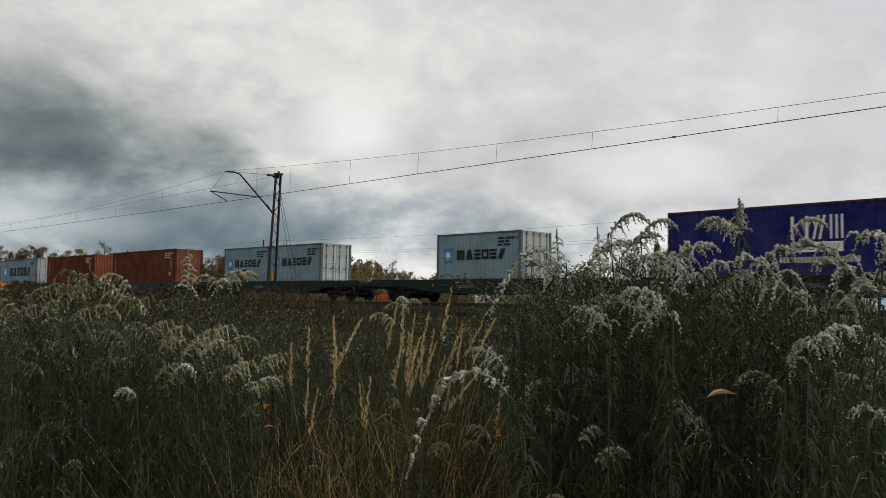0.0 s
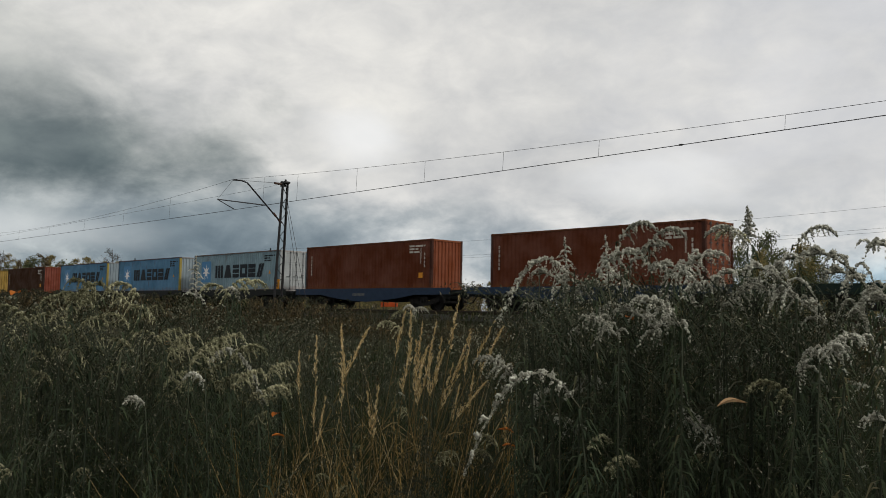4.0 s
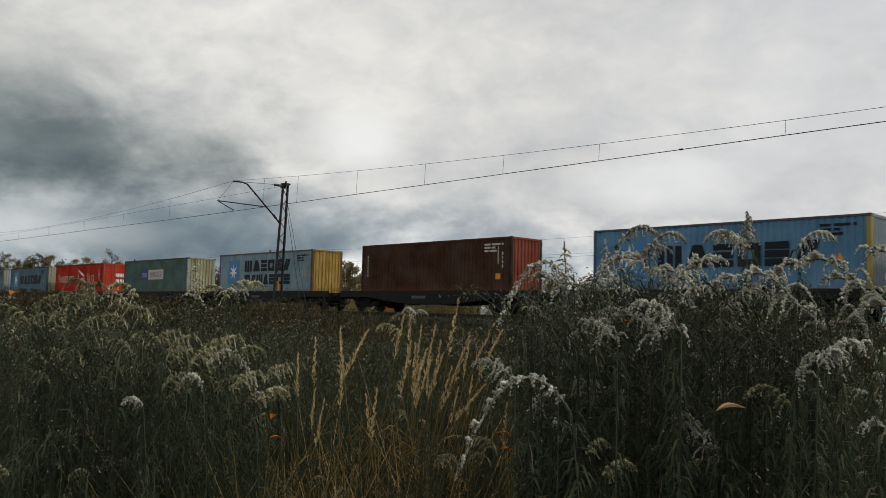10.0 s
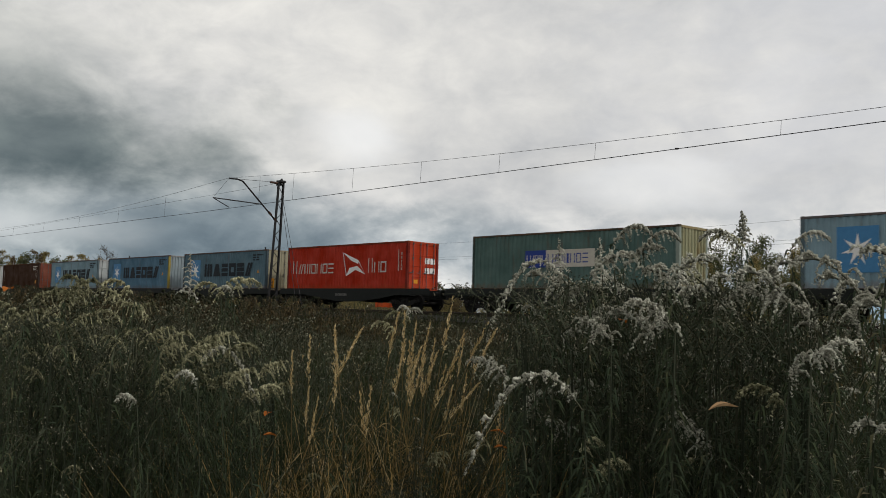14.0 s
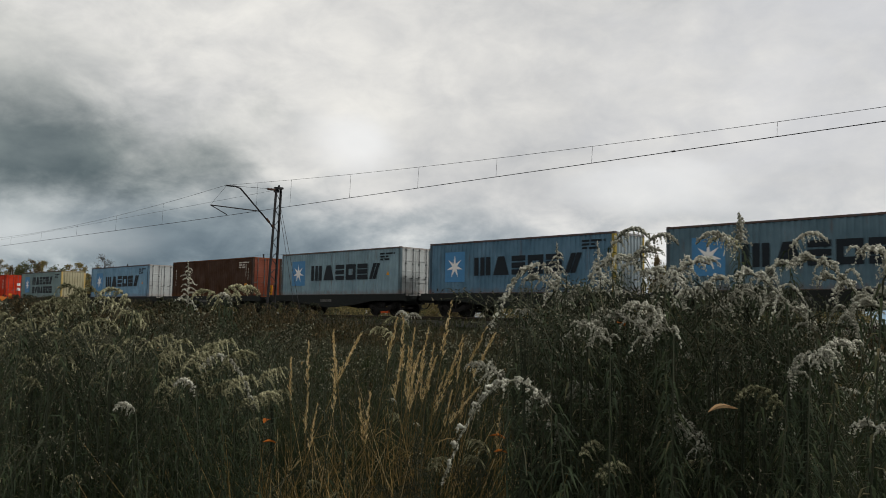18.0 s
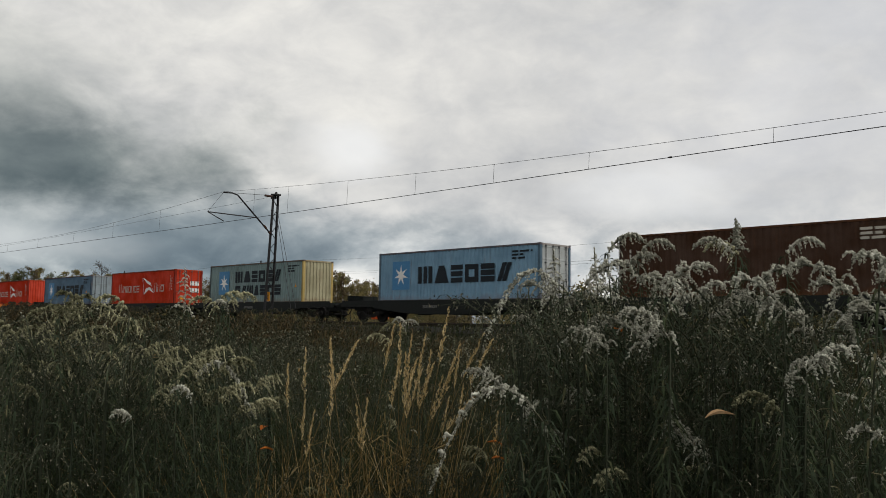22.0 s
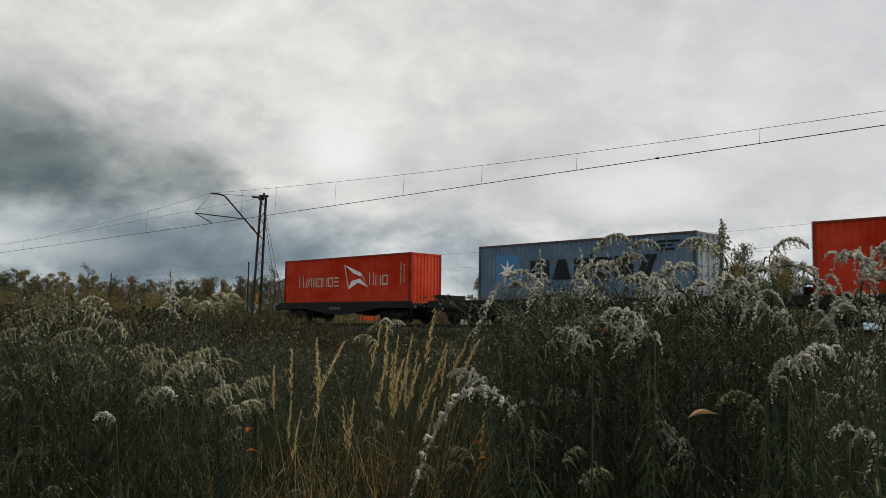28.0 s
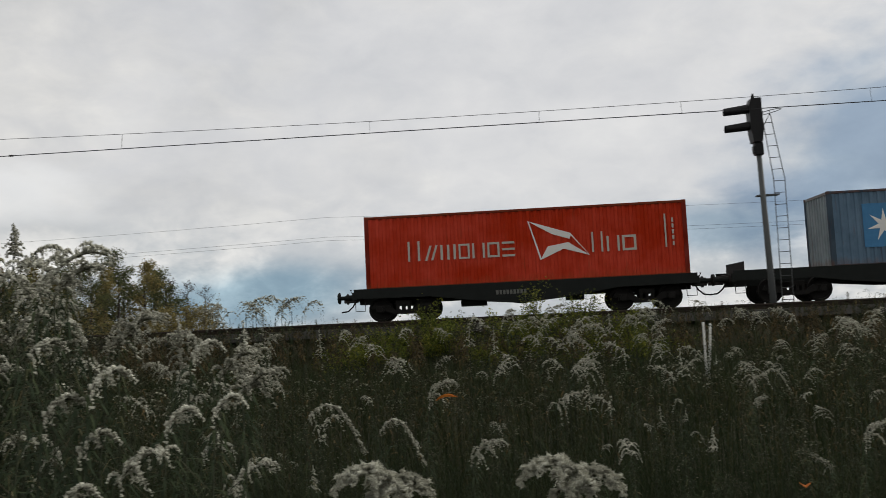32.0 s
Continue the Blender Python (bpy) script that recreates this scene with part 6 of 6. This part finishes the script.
def undergrowth():
    """Dry grass and dead stems that fill the field between the plants."""
    def blades(n, x, y, z, h, lean, width):
        a = npr.uniform(0, 6.283, n)
        d = np.stack([np.cos(a), np.sin(a), np.zeros(n)], 1)
        s = np.stack([-np.sin(a), np.cos(a), np.zeros(n)], 1) * width[:, None]
        o = np.stack([x, y, z], 1)
        v = []
        for u, w in ((0, 1.0), (0.55, 0.8), (1.0, 0.1)):
            c = o + d * (h * lean * u * u)[:, None] + np.array((0, 0, 1)) * (h * u * (1 - 0.25 * lean * u))[:, None]
            v += [c - s * w, c + s * w]
        v = np.stack(v, 1).reshape(-1, 3)
        i = np.arange(n)[:, None] * 6
        return v, np.concatenate([i + np.array((0, 1, 3, 2)), i + np.array((2, 3, 5, 4))])
    t = tagged(new("dry_grass"), "dark tangle of dry grass and dead stems", "grass", "", "stuff")
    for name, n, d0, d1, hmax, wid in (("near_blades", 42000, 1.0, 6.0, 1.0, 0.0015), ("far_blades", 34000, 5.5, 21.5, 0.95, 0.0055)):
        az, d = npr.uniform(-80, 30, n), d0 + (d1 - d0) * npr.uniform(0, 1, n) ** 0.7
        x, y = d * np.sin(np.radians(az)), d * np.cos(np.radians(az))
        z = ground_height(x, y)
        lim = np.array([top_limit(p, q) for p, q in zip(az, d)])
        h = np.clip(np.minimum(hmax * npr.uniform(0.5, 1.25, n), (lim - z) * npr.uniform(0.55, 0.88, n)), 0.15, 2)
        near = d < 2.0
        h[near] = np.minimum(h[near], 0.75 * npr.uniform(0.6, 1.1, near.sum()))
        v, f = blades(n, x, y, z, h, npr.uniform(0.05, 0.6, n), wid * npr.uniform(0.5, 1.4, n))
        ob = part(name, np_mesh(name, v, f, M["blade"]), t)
        ob["kind"] = "stuff"
    # a golden tussock and paler wisps among the weeds
    for name, n, a0, a1, d0, d1, h0, h1 in (("golden_blades", 70, -48.6, -43.6, 3.3, 3.75, 0.9, 1.46), ("pale_blades", 260, -64.0, -48.5, 2.3, 4.6, 0.6, 1.2), ("tawny_blades", 1200, -60.0, -40.0, 2.1, 4.4, 0.5, 1.28), ("light_blades", 150, -44.5, -30.0, 2.0, 3.4, 0.5, 1.15)):
        az, d = npr.uniform(a0, a1, n), npr.uniform(d0, d1, n)
        v, f = blades(n, d * np.sin(np.radians(az)), d * np.cos(np.radians(az)), np.zeros(n), npr.uniform(h0, h1, n), npr.uniform(0.1, 1.0, n), npr.uniform(0.0014, 0.0034, n))
        ob = part(name, np_mesh(name, v, f, M["tawny" if name == "tawny_blades" else "straw"]), t)
        ob["kind"] = "stuff"
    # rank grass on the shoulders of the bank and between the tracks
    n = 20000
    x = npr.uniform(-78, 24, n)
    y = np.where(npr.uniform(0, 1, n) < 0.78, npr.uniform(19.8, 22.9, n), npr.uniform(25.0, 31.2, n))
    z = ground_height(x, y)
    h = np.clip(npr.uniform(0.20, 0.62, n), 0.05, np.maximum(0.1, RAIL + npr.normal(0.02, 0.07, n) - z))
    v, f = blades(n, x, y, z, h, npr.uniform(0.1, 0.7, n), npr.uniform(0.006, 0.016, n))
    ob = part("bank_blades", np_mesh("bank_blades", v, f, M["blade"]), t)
    ob["kind"] = "stuff"


undergrowth()


# ---- a tuft of golden reed grass ----
def reed_kind(H, seed):
    r = np.random.RandomState(seed)
    t = thing("reed_grass", "golden dry reed grass with a feathery head", "grass", "golden reed grass")
    sway = r.uniform(0.03, 0.13)
    path = lambda z: (sway * H * (z / H) ** 2, 0, z)
    part("stalk", Geo().tube([path(z) for z in np.linspace(0, H, 7)], [0.0022, 0.0021, 0.0020, 0.0018, 0.0016, 0.0013, 0.001], 5).mesh("stalk", M["straw_stalk"], True), t)
    # a feathery spindle: short branchlets that rise close to the axis
    L = r.uniform(0.17, 0.23)
    z0 = H - L
    vs = []
    for k in range(34):
        u = k / 33
        a, q = r.uniform(0, 6.283), 0.034 * (1 - 0.75 * u) * r.uniform(0.6, 1.2)
        p = np.array(path(z0 + L * 0.92 * u))
        d = np.array((math.cos(a) * 0.34, math.sin(a) * 0.34, 1.0)) * q
        vs.extend(p + d * w + r.normal(size=3) * 0.0012 for w in np.linspace(0.15, 1.0, 5))
    v, f = tuft_array(np.array(vs), 0.0075, 1, r, 2.6)
    part("panicle", np_mesh("panicle", v, f, M["straw"]), t)
    v, f = blade_fan(9, r, 0.25 * H, 0.72 * H, 0.24, 0.0026, 0.25, path)
    part("blades", np_mesh("blades", v, f, M["straw_stalk"]), t)
    t["sway"] = float(sway * H)
    return t


REEDS = [reed_kind(1.45, 31), reed_kind(1.3, 32), reed_kind(1.55, 33), reed_kind(1.4, 34)]
REED_SWAY = [float(t["sway"]) for t in REEDS]
for t in REEDS:
    del t["sway"]


def reed(k, x, y, z, lean):
    az = math.degrees(math.atan2(x, y))
    H = (1.45, 1.3, 1.55, 1.4)[k]
    s = z / H * 1.0
    m = pose(0, 0, 0, 0, 0, -az) @ pose(0, 0, 0, 0, lean, 0)
    top = m @ Vector((REED_SWAY[k] * s, 0, H * s))
    return copy_thing(REEDS[k], pose(x - top.x, y - top.y, 0, 0, 0, -az) @ pose(0, 0, 0, 0, lean, 0) @ Matrix.Diagonal((s, s, s, 1)))


REED_A = ((1, -2.72, 2.04, 1.46, -18), (1, -2.65, 2.13, 1.50, 12), (2, -2.56, 2.24, 1.51, 5), (3, -2.58, 2.29, 1.50, -3), (0, -2.51, 2.29, 1.46, -1),
          (0, -2.47, 2.33, 1.47, 3), (3, -2.41, 2.40, 1.58, 6), (2, -2.27, 2.46, 1.57, 18), (1, -2.39, 2.55, 1.42, 25), (1, -2.41, 2.67, 1.52, 13),
          (3, -2.53, 2.42, 1.40, 4), (3, -2.37, 2.43, 1.48, 13), (3, -2.60, 2.34, 1.38, -3), (1, -2.42, 2.24, 1.37, 1), (1, -2.52, 2.36, 1.33, 4),
          (1, -2.45, 2.36, 1.36, 4), (3, -2.49, 2.45, 1.32, 11), (0, -2.40, 2.41, 1.38, 12), (0, -2.51, 2.29, 1.32, -2), (1, -2.54, 2.26, 1.36, -3),
          (0, -2.63, 1.99, 1.33, -5), (2, -2.61, 1.85, 1.21, -3), (0, -2.59, 1.88, 1.18, 2), (2, -2.73, 1.85, 1.34, -7), (3, -2.39, 1.97, 1.23, 2),
          (3, -2.42, 1.94, 1.22, -11), (3, -2.13, 2.39, 1.18, 2), (3, -2.94, 2.08, 1.39, -3))
for k, x, y, z, lean in REED_A:
    reed(k, x, y, z, lean)
for k, t in enumerate(REEDS):
    t.matrix_basis = pose(-2.9 + 0.12 * k, 2.75 - 0.1 * k, 0, 0, 4 * k - 6, 30 * k) @ Matrix.Diagonal((0.9, 0.9, 0.9, 1))


# ---- leafy shrubs on the bank and stray leaves ----
def bush(x, y, h, w, seed, n=420):
    r = np.random.RandomState(seed)
    z = float(ground_height(np.float64(x), np.float64(y)))
    t = thing("bank_shrub", "low shrub with small yellow-green leaves", "shrub", "shrubs on the bank", pose(x, y, z))
    g, cs = Geo(), []
    for k in range(13):
        a, q = r.uniform(0, 6.283), w * r.uniform(0.2, 1.0)
        p = [(0.1 * math.cos(a), 0.1 * math.sin(a), 0), (q * 0.5 * math.cos(a), q * 0.5 * math.sin(a), h * 0.5), (q * math.cos(a), q * math.sin(a), h * r.uniform(0.6, 1.0))]
        g.tube(p, [0.010, 0.007, 0.003], 4, False)
        for _ in range(n // 13):
            u = r.uniform(0.25, 1.05)
            b = np.array(p[1]) * (1 - abs(u - 0.5)) + np.array(p[2]) * max(0, u - 0.5) if u < 0.5 else np.array(p[1]) + (np.array(p[2]) - np.array(p[1])) * (u - 0.5) * 2
            cs.append(b + r.normal(size=3) * 0.10 * w)
    part("branchwork", g.mesh("branchwork", M["stem"]), t)
    v, f = tuft_array(np.array(cs), 0.045, 2, r, 0.2)
    part("foliage", np_mesh("foliage", v, f, M["bush"]), t)


for k in range(34):
    bush(rng.uniform(-3.6, 4.0), rng.uniform(18.2, 21.6), rng.uniform(0.5, 1.0), rng.uniform(0.5, 1.0), 200 + k)
for k in range(16):
    bush(rng.uniform(-1.5, 3.6), rng.uniform(19.0, 21.5), rng.uniform(0.9, 1.5), rng.uniform(0.4, 0.8), 300 + k, 300)


def curled_leaf(x, y, z, size, mat, rz, name="dry_leaf", label="curled tan dry leaf caught in the weeds"):
    t = thing(name, label, "leaf", "stray dry leaves", pose(x, y, z, 0, -12, rz))
    g = Geo()
    for j in range(6):
        u0, u1 = j / 6, (j + 1) / 6
        for s in (-1, 1):
            w0, w1 = 0.26 * size * math.sin(math.pi * (u0 * 0.94 + 0.03)) * s, 0.26 * size * math.sin(math.pi * (u1 * 0.94 + 0.03)) * s
            c0, c1 = 0.07 * size * math.sin(u0 * 4), 0.07 * size * math.sin(u1 * 4)
            a, b = (size * u0, 0, c0), (size * u1, 0, c1)
            g.poly(a, b, (size * u1, w1, c1 + abs(w1) * 0.5), (size * u0, w0, c0 + abs(w0) * 0.5))
    part("blade", g.mesh("blade", M[mat]), t)
    part("leaf_stalk", Geo().tube([(0, 0, 0), (-0.25 * size, 0, 0.06 * size), (-0.4 * size, 0, -0.08 * size)], 0.0012, 4).mesh("leaf_stalk", M["stem"]), t)


curled_leaf(-0.83, 1.54, 1.32, 0.058, "tan_leaf", 40)
curled_leaf(-1.44, 2.17, 1.48, 0.050, "orange_leaf", 280, "orange_leaf", "small orange autumn leaf among the weeds")
curled_leaf(-1.72, 1.95, 1.13, 0.050, "orange_leaf", 215, "orange_leaf", "small orange autumn leaf among the weeds")
curled_leaf(-2.53, 1.61, 1.12, 0.050, "orange_leaf", 120, "orange_leaf", "small orange autumn leaf among the weeds")
curled_leaf(-1.78, 2.03, 1.07, 0.050, "orange_leaf", 250, "orange_leaf", "small orange autumn leaf among the weeds")
curled_leaf(-2.51, 1.65, 1.05, 0.050, "orange_leaf", 260, "orange_leaf", "small orange autumn leaf among the weeds")
curled_leaf(0.11, 3.57, 1.17, 0.090, "orange_leaf", 350, "orange_leaf", "small orange autumn leaf among the weeds")
curled_leaf(1.09, 2.27, 1.06, 0.050, "orange_leaf", 255, "orange_leaf", "small orange autumn leaf among the weeds")
curled_leaf(-3.84, 1.14, 1.53, 0.080, "orange_leaf", 140, "orange_leaf", "small orange autumn leaf among the weeds")


# ---- what moves ----
def motions():
    for ob, x, y, z in MOVERS:
        walk(ob, [(t, pose(x + s, y, z)) for t, s in SHIFT])
    walk(*SWAYING)
    # rolling wheels of the last wagons
    ts = [k * 0.0625 for k in range(513)]
    for ob, u in ROLLING:
        rows = []
        for t in ts:
            s = float(np.interp(t, [a for a, _ in SHIFT], [b for _, b in SHIFT]))
            rows.append((t, pose(u, 0, 0.46, 0, math.degrees(s / 0.46) % 360, 0)))
        walk(ob, rows)


motions()
